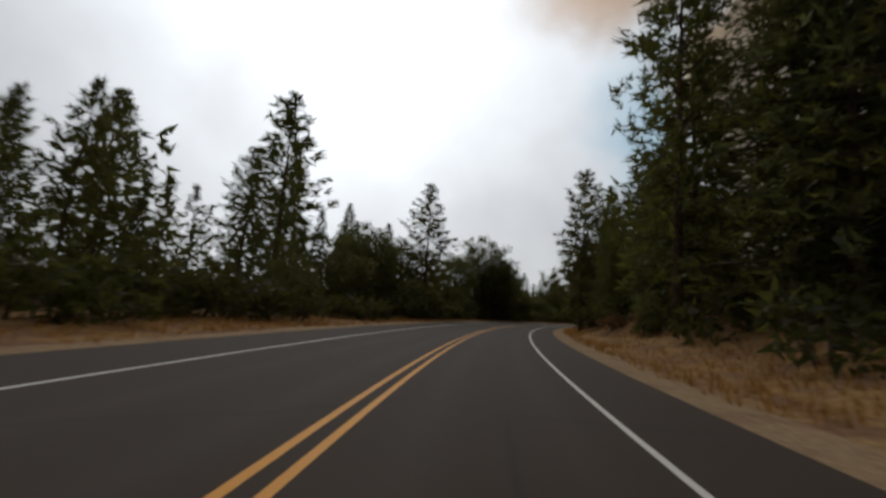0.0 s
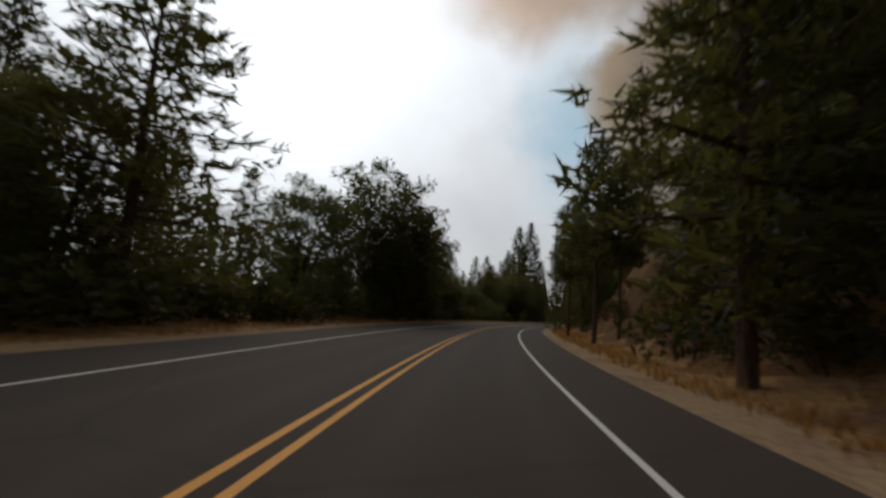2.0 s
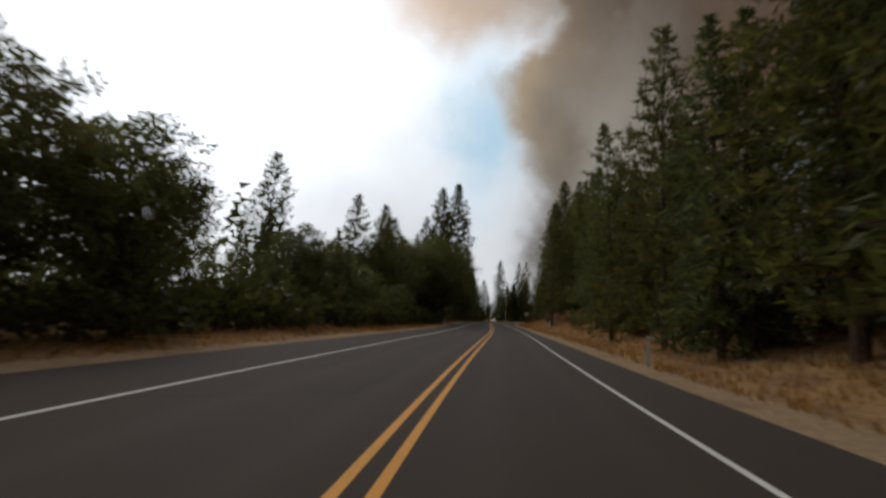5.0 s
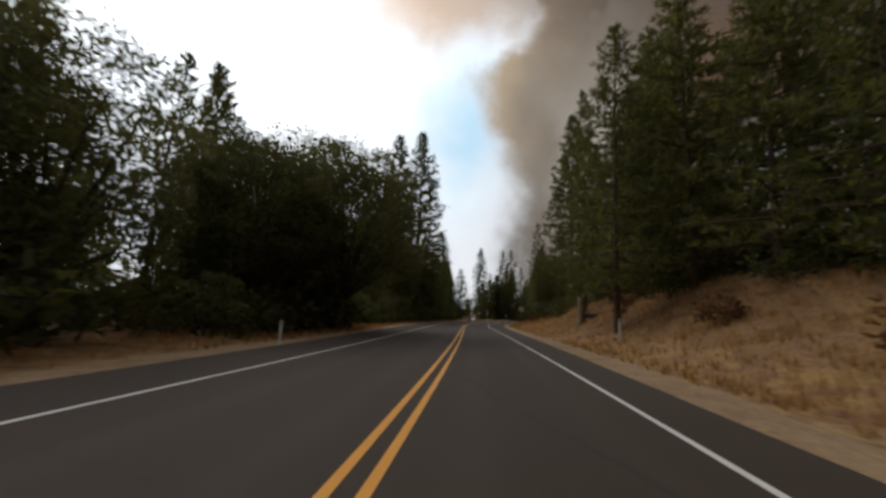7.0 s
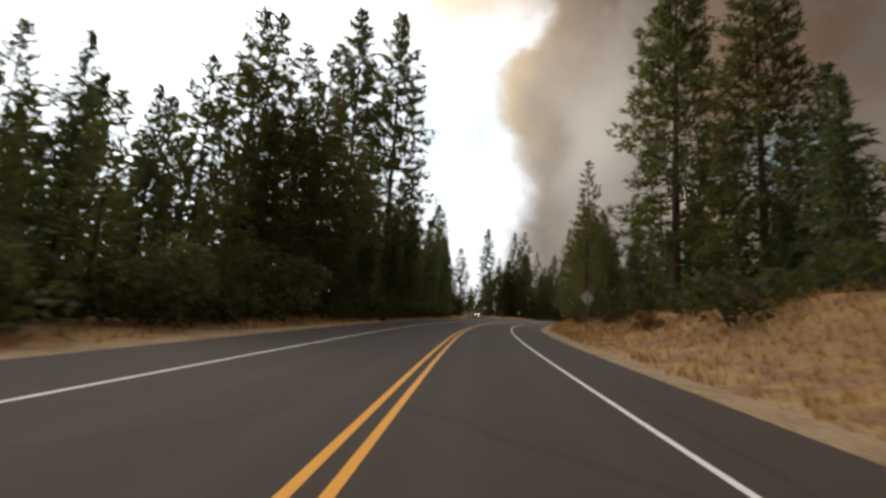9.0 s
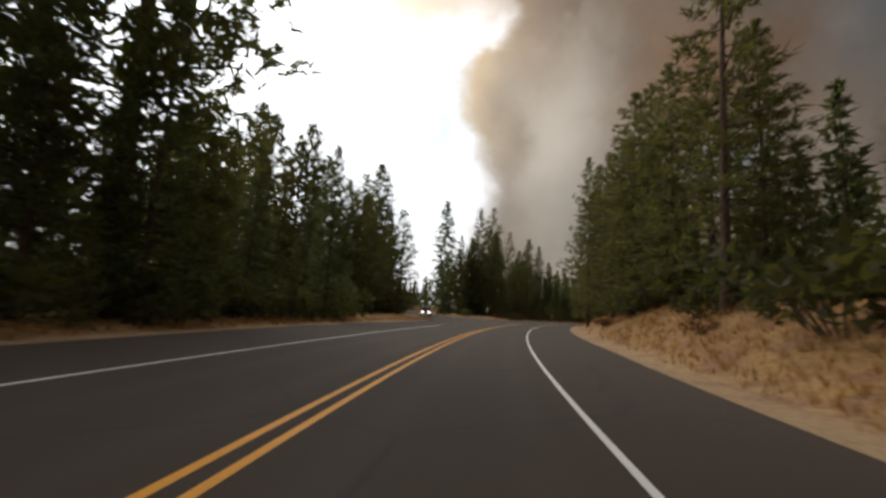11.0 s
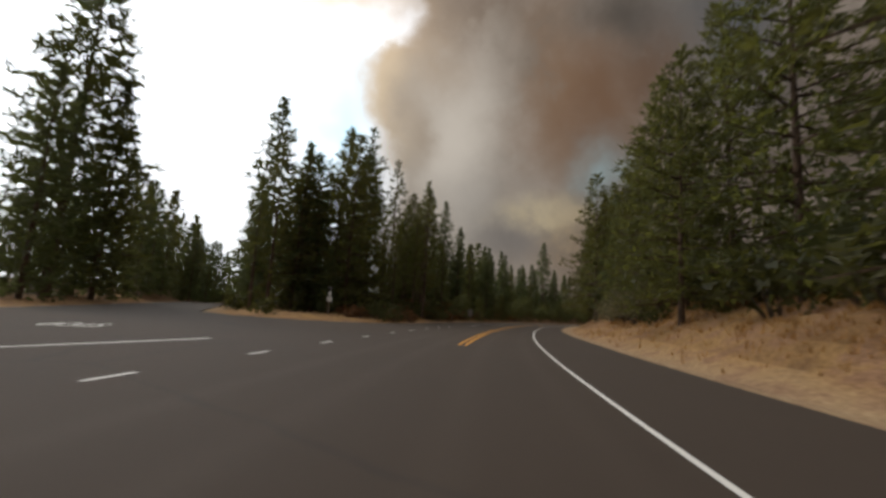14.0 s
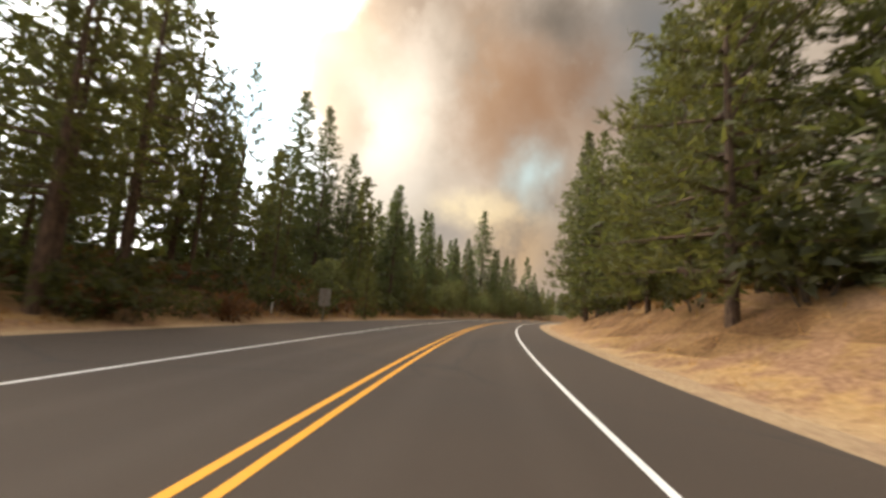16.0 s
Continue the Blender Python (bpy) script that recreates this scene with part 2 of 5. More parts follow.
def leaf_look(dark, light, amount=1.0):
    def build(tools, place, tree):
        node, calc, mix, ramp, noisy = tools
        island = node("ShaderNodeNewGeometry").outputs["Random Per Island"]
        whole = node("ShaderNodeObjectInfo").outputs["Random"]
        c = mix(calc("MULTIPLY", island, 0.8), (*dark, 1), (*light, 1))
        return mix(calc("MULTIPLY", whole, 0.45 * amount), c, (dark[0] * 1.3, dark[1] * 0.9, dark[2] * 0.9, 1)), None
    return build


def bark_look(dark, light):
    def build(tools, place, tree):
        node, calc, mix, ramp, noisy = tools
        m = node("ShaderNodeMapping", i0=place)
        m.inputs["Scale"].default_value = (6.0, 6.0, 1.2)
        f = noisy(m.outputs[0], 2.0, 5.0, 0.65).outputs["Fac"]
        return ramp(f, [(0.35, dark), (0.65, light)]), None
    return build


def plain_look(a, b, scale):
    def build(tools, place, tree):
        node, calc, mix, ramp, noisy = tools
        return ramp(noisy(place, scale, 5.0, 0.6).outputs["Fac"], [(0.3, a), (0.7, b)]), None
    return build


ASPHALT = surface("asphalt", asphalt_look, bump=0.35, bump_scale=140.0, bump_far=0.006, spec=0.35)
SOIL = surface("dry_ground", ground_look, rough=0.95, bump=0.8, bump_scale=5.0, bump_far=0.12, spec=0.1)
YELLOW = surface("yellow_road_paint", paint_look((0.78, 0.34, 0.025), 0.5), rough=0.6, bump=0.2, bump_scale=120.0, bump_far=0.002)
WHITE = surface("white_road_paint", paint_look((0.74, 0.72, 0.68), 0.5), rough=0.6, bump=0.2, bump_scale=120.0, bump_far=0.002)
NEEDLE = surface("pine_needles", leaf_look((0.058, 0.064, 0.024), (0.120, 0.126, 0.044)), rough=0.55, bump=0, through_light=(1.65, 1.60, 0.95))
FIR_NEEDLE = surface("fir_needles", leaf_look((0.050, 0.062, 0.029), (0.096, 0.112, 0.050)), rough=0.55, bump=0, through_light=(1.75, 1.75, 1.15))
OAK_LEAF = surface("oak_leaves", leaf_look((0.058, 0.068, 0.030), (0.112, 0.122, 0.052)), rough=0.5, bump=0, through_light=(2.1, 2.0, 1.3))
SHRUB_LEAF = surface("shrub_leaves", leaf_look((0.034, 0.041, 0.016), (0.088, 0.090, 0.034)), rough=0.6, bump=0, through_light=(1.6, 1.55, 0.9))
PALE_LEAF = surface("grey_green_leaves", leaf_look((0.085, 0.085, 0.052), (0.21, 0.205, 0.135)), rough=0.65, bump=0, through_light=(1.4, 1.35, 0.95))
RUSSET_LEAF = surface("dry_russet_leaves", leaf_look((0.085, 0.050, 0.026), (0.20, 0.120, 0.058)), rough=0.7, bump=0, through_light=(1.3, 1.0, 0.6))
STRAW = surface("dry_grass_blades", leaf_look((0.20, 0.115, 0.042), (0.46, 0.30, 0.125)), rough=0.7, bump=0, through_light=(1.3, 1.1, 0.7))
PINE_BARK = surface("pine_bark", bark_look((0.045, 0.031, 0.023), (0.135, 0.088, 0.060)), rough=0.9, bump=0.8, bump_scale=9.0, bump_far=0.05, spec=0.1)
OAK_BARK = surface("oak_bark", bark_look((0.035, 0.028, 0.022), (0.12, 0.095, 0.075)), rough=0.9, bump=0.8, bump_scale=12.0, bump_far=0.04, spec=0.1)


# ---- the road's line: bend by distance, then places by distance along it and offset to its right ----
BENDS = [3.58, 3.63, 2.71, 2.88, 3.71, 2.3, -0.07, -1.12, -0.8, -0.25, 1.45, 3.71, 3.96, 2.91, 3.11,
         3.0, 3.51, 3.16, 2.4, 2.3, 3.0, 3.8, 4.2, 4.5, 4.5]      # thousandths of a radian a metre, from 20 m on, every 20 m
S0, S1 = -80, 640
WAY_S = np.arange(S0, S1 + 1, 1.0)
WAY_H = np.cumsum(np.interp(WAY_S, 20 + 20.0 * np.arange(len(BENDS)), BENDS) * 1e-3)
# the first forty metres bend a little harder
WAY_H += np.cumsum(np.interp(WAY_S, [-20, 20], [1.8e-3, 0.0]) * (WAY_S > -20) * (WAY_S < 20))
WAY_H -= WAY_H[-S0]
WAY_X, WAY_Y = np.cumsum(np.sin(WAY_H)), np.cumsum(np.cos(WAY_H))
WAY_X, WAY_Y = WAY_X - WAY_X[-S0], WAY_Y - WAY_Y[-S0]
LEFT_LINE, RIGHT_LINE = -4.14, 3.49
# how far the asphalt reaches to either side, wider about the junction
EDGE_S = [-80, 60, 80, 110, 165, 215, 250, 272, 318, 350, 375, 390, 430, 640]
EDGE_L = [6.6, 6.6, 7.2, 7.1, 6.3, 7.0, 7.6, 8.6, 9.0, 9.0, 9.1, 9.0, 7.2, 6.6]
EDGE_R = [5.4, 5.4, 5.7, 5.5, 4.7, 5.7, 6.3, 7.2, 7.5, 7.1, 6.2, 6.2, 5.7, 5.5]


def edge_of(s, u):
    """The distance of the asphalt's edge from the centre line, on that side."""
    return np.where(np.asarray(u) < 0, np.interp(s, EDGE_S, EDGE_L), np.interp(s, EDGE_S, EDGE_R))


def on_road(s, u):
    h = np.interp(s, WAY_S, WAY_H)
    return np.interp(s, WAY_S, WAY_X) + u * np.cos(h), np.interp(s, WAY_S, WAY_Y) - u * np.sin(h)


def road_coords(x, y):
    x, y = np.atleast_1d(np.asarray(x, float)), np.atleast_1d(np.asarray(y, float))
    j = np.empty(len(x), int)
    for i in range(0, len(x), 20000):
        d = (x[i:i + 20000, None] - WAY_X) ** 2 + (y[i:i + 20000, None] - WAY_Y) ** 2
        j[i:i + 20000] = d.argmin(1)
    ex, ey = x - WAY_X[j], y - WAY_Y[j]
    u = ex * np.cos(WAY_H[j]) - ey * np.sin(WAY_H[j])
    along = ex * np.sin(WAY_H[j]) + ey * np.cos(WAY_H[j])
    end = (j == 0) | (j == len(WAY_S) - 1)
    return WAY_S[j], np.where(end & (abs(along) > 2), np.sign(u + 1e-9) * np.hypot(u, along), u)


# the side road leaves to the left, straight on where the highway bends
SIDE_A, SIDE_B = Vector((109.0, 300.0)), Vector((138.0, 440.0))
SIDE_WAY = (SIDE_B - SIDE_A).normalized()
SIDE_HALF = 4.6


def side_coords(x, y):
    dx, dy = np.asarray(x, float) - SIDE_A.x, np.asarray(y, float) - SIDE_A.y
    return dx * SIDE_WAY.x + dy * SIDE_WAY.y, dx * SIDE_WAY.y - dy * SIDE_WAY.x


def in_mouth(s, u, p, q, room=0.0):
    # the wide paved mouth of the side road
    return (p < 34 + room) & (q > -5 - room) & (u < 0) & (s > 298 - room) & (s < 368 + room)


def smooth_step(v, a, b):
    k = np.clip((v - a) / (b - a), 0, 1)
    return k * k * (3 - 2 * k)


def ripple(x, y):
    return (np.sin(x * 0.31 + 1.7 * np.sin(y * 0.13)) * np.cos(y * 0.27 + 1.3 * np.sin(x * 0.17)) * 0.5
            + np.sin(x * 0.91 + y * 0.53) * np.cos(y * 0.77 - x * 0.29) * 0.25 + np.sin(x * 2.1 - y * 1.3) * np.sin(y * 1.9 + x * 0.7) * 0.12)


BANK_S = [-80, 0, 20, 40, 60, 80, 90, 98, 106, 118, 132, 160, 185, 202, 215, 245, 275, 320, 368, 386, 420, 640]
BANK_R = [0.8, 0.8, 2.0, 4.6, 6.4, 9.0, 9.5, 8.4, 6.2, 3.6, 2.0, 2.6, 4.3, 4.2, 3.2, 2.4, 3.2, 3.2, 3.3, 3.2, 3.0, 3.0]
BANK_L = [0.2] * 17 + [0.1, 0.4, 2.3, 2.6, 2.0]


def ground_height(x, y):
    s, u = road_coords(x, y)
    x, y = np.atleast_1d(x), np.atleast_1d(y)
    right = np.interp(s, BANK_S, BANK_R) * smooth_step(u, np.interp(s, [0, 60, 76, 100, 116], [7.0, 8.5, 10.0, 10.0, 7.0]), np.interp(s, [366, 382], [16.0, 13.8]))
    left = np.interp(s, BANK_S, BANK_L) * smooth_step(-u, 8.5, 19.0)
    past = abs(u) - edge_of(s, u)
    lump = ripple(x, y) * (0.10 * smooth_step(past, 1.1, 3.5) + 0.30 * smooth_step(u, 8.0, 14.0) * np.interp(s, BANK_S, BANK_R) / 3)
    far = ripple(x * 0.05, y * 0.05) * 3.0 * smooth_step(abs(u), 60, 200)
    z = right + left + lump + far - 0.20 + 0.16 * smooth_step(past, -0.3, 1.9)
    p, q = side_coords(x, y)
    inside = smooth_step(abs(q), SIDE_HALF + 7, SIDE_HALF + 0.6) * smooth_step(p, -14, -6) * (u < -4)
    mouth = smooth_step(p, 39, 34) * smooth_step(q, -9, -5) * smooth_step(s, 294, 300) * smooth_step(s, 378, 369) * (u < 0)
    inside = np.maximum(inside, mouth)
    z = z * (1 - inside) - 0.12 * inside
    return z


def mesh_of(name, verts, faces, material, uv=None, smooth=False):
    me = bpy.data.meshes.new(name)
    me.from_pydata(np.asarray(verts, float).tolist() if not isinstance(verts, list) else verts, [], faces if isinstance(faces, list) else np.asarray(faces).tolist())
    if uv is not None:
        lay = me.uv_layers.new(name="road")
        idx = np.empty(len(me.loops), int)
        me.loops.foreach_get("vertex_index", idx)
        lay.data.foreach_set("uv", np.asarray(uv, float)[idx].ravel())
    if smooth:
        me.polygons.foreach_set("use_smooth", np.ones(len(me.polygons), bool))
    me.materials.append(material)
    me.update()
    return me


def spread(lo, hi, step, reach):
    inner = list(np.arange(lo, hi, step))
    out, d = [], step
    a = hi
    while a < hi + reach:
        out.append(a)
        d *= 1.35
        a += d
    pre, d, a = [], step, lo
    while a > lo - reach:
        d *= 1.35
        a -= d
        pre.append(a)
    return np.array(pre[::-1] + inner + out)


def make_ground():
    gx, gy = spread(-60, 290, 2.0, 2600), spread(-20, 460, 2.0, 2600)
    X, Y = np.meshgrid(gx, gy)
    x, y = X.ravel(), Y.ravel()
    z = ground_height(x, y)
    s, u = road_coords(x, y)
    nx, ny = len(gx), len(gy)
    i = (np.arange(ny - 1)[:, None] * nx + np.arange(nx - 1)).ravel()
    faces = np.stack([i, i + 1, i + nx + 1, i + nx], 1)
    p, q = side_coords(x, y)
    near = np.where((p > -5) & (p < 300), abs(q) + 1.2, 999)
    u = np.sign(u) * (abs(u) - edge_of(s, u) + 5.7)
    u = np.where(near < abs(u), -near, u)
    me = mesh_of("ground", np.stack([x, y, z], 1), faces, SOIL, np.stack([s, u], 1), True)
    return tagged(new("ground", me), "dry roadside earth with straw-coloured grass and forest litter", "ground", kind="structure")


def ribbon(name, s_list, u0, u1, z, material, thick=0.0):
    """A strip along the road between two offsets; thick closes its sides downwards."""
    s = np.asarray(s_list, float)
    n = len(s)
    cols = [(u0, z - thick), (u0, z), (u1, z), (u1, z - thick)] if thick else [(u0, z), (u1, z)]
    v, uv = [], []
    for u, h in cols:
        u = np.broadcast_to(np.asarray(u, float), n)
        x, y = on_road(s, u)
        v.append(np.stack([x, y, np.full(n, h)], 1))
        uv.append(np.stack([s, u], 1))
    v, uv = np.concatenate(v), np.concatenate(uv)
    faces = []
    for c in range(len(cols) - 1):
        i = np.arange(n - 1) + c * n
        faces.append(np.stack([i, i + n, i + n + 1, i + 1], 1))
    return mesh_of(name, v, np.concatenate(faces), material, uv)


def put(name, me, parent=None, label="", at=None):
    ob = new(name, me)
    if at is not None:
        ob.matrix_basis = at
    if parent is not None:
        ob.parent = parent
    if label:
        ob["label"] = label
    return ob


def make_road():
    along = np.arange(-70, 600, 2.0)
    road = tagged(new("road", ribbon("road", along, -np.interp(along, EDGE_S, EDGE_L), np.interp(along, EDGE_S, EDGE_R), 0.0, ASPHALT, 0.16)),
                  "dark grey asphalt two-lane highway with worn wheel tracks", "road", kind="structure")
    # gravel shoulders, falling a little to the ground
    for a0, a1, side, broad in ((-70, 598, 1, 1.9), (-70, 294, -1, 1.8), (362, 598, -1, 1.8)):
        s = np.arange(a0, a1 + 1, 2.0)
        u0 = side * (edge_of(s, side) - 0.02)
        wave = 0.25 * np.sin(s * 0.37) + 0.15 * np.sin(s * 0.93 + 1)
        v, uv = [], []
        for out, h in ((0.0, -0.005), (0.5, -0.02), (1.0, -0.10)):
            uu = u0 + side * (out * broad + wave * (out > 0))
            x, y = on_road(s, uu)
            v.append(np.stack([x, y, np.full(len(s), h)], 1))
            uv.append(np.stack([s, np.full(len(s), side * 6.0)], 1))
        n, i = len(s), np.arange(len(s) - 1)
        f = np.concatenate([np.stack([i + c * n, i + c * n + n, i + c * n + n + 1, i + c * n + 1], 1) for c in (0, 1)])
        tagged(new("road_shoulder", mesh_of("road_shoulder", np.concatenate(v), f, SOIL, np.concatenate(uv), True)), "sandy gravel shoulder beside the asphalt", "road shoulder", kind="structure")
    # side road and its flared mouth
    side = Vector((SIDE_WAY.y, -SIDE_WAY.x))
    inner = [Vector(float(q) for q in on_road(d, -4.5)) for d in range(300, 369, 4)]
    corner = [Vector(v) for v in ((141.8, 332.2), (136.5, 329.8), (131.8, 328.7), (128.2, 329.3), (125.5, 331.4), (123.7, 335.0))]
    steps = np.arange(42, 126, 4.0)
    east = [SIDE_A + SIDE_WAY * p + side * SIDE_HALF for p in steps]
    west = [SIDE_A + SIDE_WAY * p - side * SIDE_HALF for p in reversed(list(np.arange(8, 126, 4.0)))]
    west += [Vector(float(q) for q in on_road(310, -13.0)), Vector(float(q) for q in on_road(304, -8.5))]
    bm = bmesh.new()
    lay = bm.loops.layers.uv.new("road")
    f = bm.faces.new([bm.verts.new((v.x, v.y, -0.006)) for v in inner + corner + east + west])
    for loop in f.loops:
        loop[lay].uv = (loop.vert.co.y, 3.4)
    out = bmesh.ops.extrude_face_region(bm, geom=[f])
    bmesh.ops.translate(bm, verts=[v for v in out["geom"] if isinstance(v, bmesh.types.BMVert)], vec=(0, 0, -0.2))
    bmesh.ops.triangulate(bm, faces=[q for q in bm.faces if len(q.verts) > 4])
    bmesh.ops.recalc_face_normals(bm, faces=bm.faces)
    me = bpy.data.meshes.new("road_side")
    bm.to_mesh(me)
    bm.free()
    me.materials.append(ASPHALT)
    tagged(new("road_side", me), "grey asphalt side road meeting the highway", "road", kind="structure")
    # painted lines
    for name, u, w, a0, a1, mat in (("white_edge_line", RIGHT_LINE, 0.10, -60, 590, WHITE), ("white_edge_line", LEFT_LINE, 0.10, -60, 289, WHITE),
                                    ("white_edge_line", LEFT_LINE, 0.10, 369.5, 590, WHITE)):
        put(name, ribbon(name, np.arange(a0, a1 + 1, 1.5), u - w / 2, u + w / 2, 0.004, mat), road, "solid white edge line")
    for a0, a1 in ((-60, 321.5), (338.5, 590)):
        for u in (-0.15, 0.15):
            put("yellow_line", ribbon("yellow_line", np.arange(a0, a1 + 1, 1.5), u - 0.055, u + 0.055, 0.004, YELLOW), road, "solid yellow centre line")
    for k in range(16):
        s = 293.9 + 4.56 * k
        put("white_dash", ribbon("white_dash", [s - 0.5, s, s + 0.5], LEFT_LINE - 0.56, LEFT_LINE - 0.44, 0.004, WHITE), road, "short white dash")
    return road


def strip_between(name, pts, width, z, material):
    v, f = [], []
    pts = [Vector(p) for p in pts]
    for i, p in enumerate(pts):
        d = (pts[min(i + 1, len(pts) - 1)] - pts[max(i - 1, 0)]).normalized()
        o = Vector((d.y, -d.x)) * width / 2
        v += [(p.x - o.x, p.y - o.y, z), (p.x + o.x, p.y + o.y, z)]
        if i:
            f.append((2 * i - 2, 2 * i - 1, 2 * i + 1, 2 * i))
    return mesh_of(name, v, f, material)


ground = make_ground()
road = make_road()


# ---- trees: a tapered trunk, limbs, and a crown of many needle sprays or leaves ----
def tube(path, radii, sides=6):
    """Verts and faces of a tapered tube through the points."""
    v, f = [], []
    for i, (p, r) in enumerate(zip(path, radii)):
        d = (Vector(path[min(i + 1, len(path) - 1)]) - Vector(path[max(i - 1, 0)])).normalized()
        a = d.orthogonal().normalized()
        b = d.cross(a)
        for k in range(sides):
            w = 2 * math.pi * k / sides
            q = Vector(p) + (a * math.cos(w) + b * math.sin(w)) * r
            v.append(tuple(q))
        if i:
            for k in range(sides):
                m = (k + 1) % sides
                f.append(((i - 1) * sides + k, (i - 1) * sides + m, i * sides + m, i * sides + k))
    return v, f


def joined(name, chunks, material):
    v, f, n = [], [], 0
    for cv, cf in chunks:
        v += cv
        f += [tuple(i + n for i in q) for q in cf]
        n += len(cv)
    return mesh_of(name, v, f, material)


def sprays(name, centres, reach, size, count, rng, material, flat=0.8, rise=0.0, slim=0.62):
    """Many small bent leaves about each centre: count a centre, thrown within reach, each about size long."""
    c = np.repeat(np.asarray(centres, float), count, 0)
    n = len(c)
    r = np.repeat(np.broadcast_to(np.asarray(reach, float), len(centres)), count)
    d = rng.normal(size=(n, 3))
    d /= np.linalg.norm(d, axis=1)[:, None]
    p = c + d * (r * rng.random(n) ** 0.45)[:, None] * np.array([1, 1, flat])
    out = d * np.array([1, 1, 0.5]) + np.array([0, 0, rise]) + rng.normal(size=(n, 3)) * 0.55
    out /= np.linalg.norm(out, axis=1)[:, None]
    side = np.cross(out, rng.normal(size=(n, 3)))
    side /= np.linalg.norm(side, axis=1)[:, None] + 1e-9
    own = np.repeat(np.broadcast_to(np.asarray(size, float), len(centres)), count)
    ln = (own * (0.6 + 0.8 * rng.random(n)))[:, None]
    wide = side * ln * slim * 0.5
    v = np.stack([p - wide, p + wide, p + out * ln], 1).reshape(-1, 3)
    f = np.arange(n * 3).reshape(-1, 3)
    return mesh_of(name, v, f, material)


def build_tree(name, label, category, trunk, crown):
    base = new(name)
    put("trunk", trunk, base)
    put("crown", crown, base)
    return tagged(base, label, category)


def needles(centres, ways, length, width, count, rng, fan, lift=0.0):
    """Slender pointed sprays: count a centre, each fanning out from its limb's way."""
    n = len(centres) * count
    c, w = np.repeat(np.asarray(centres, float), count, 0), np.repeat(np.asarray(ways, float), count, 0)
    ln = (np.repeat(np.asarray(length, float), count) * (0.55 + 0.8 * rng.random(n)))[:, None]
    out = w + rng.normal(size=(n, 3)) * fan + np.array([0, 0, lift])
    out /= np.linalg.norm(out, axis=1)[:, None]
    side = np.cross(out, rng.normal(size=(n, 3)))
    side /= np.linalg.norm(side, axis=1)[:, None] + 1e-9
    root = c + rng.normal(size=(n, 3)) * ln * 0.22
    wide = side * ln * width * 0.5
    return np.stack([root - wide, root + wide, root + out * ln], 1).reshape(-1, 3)


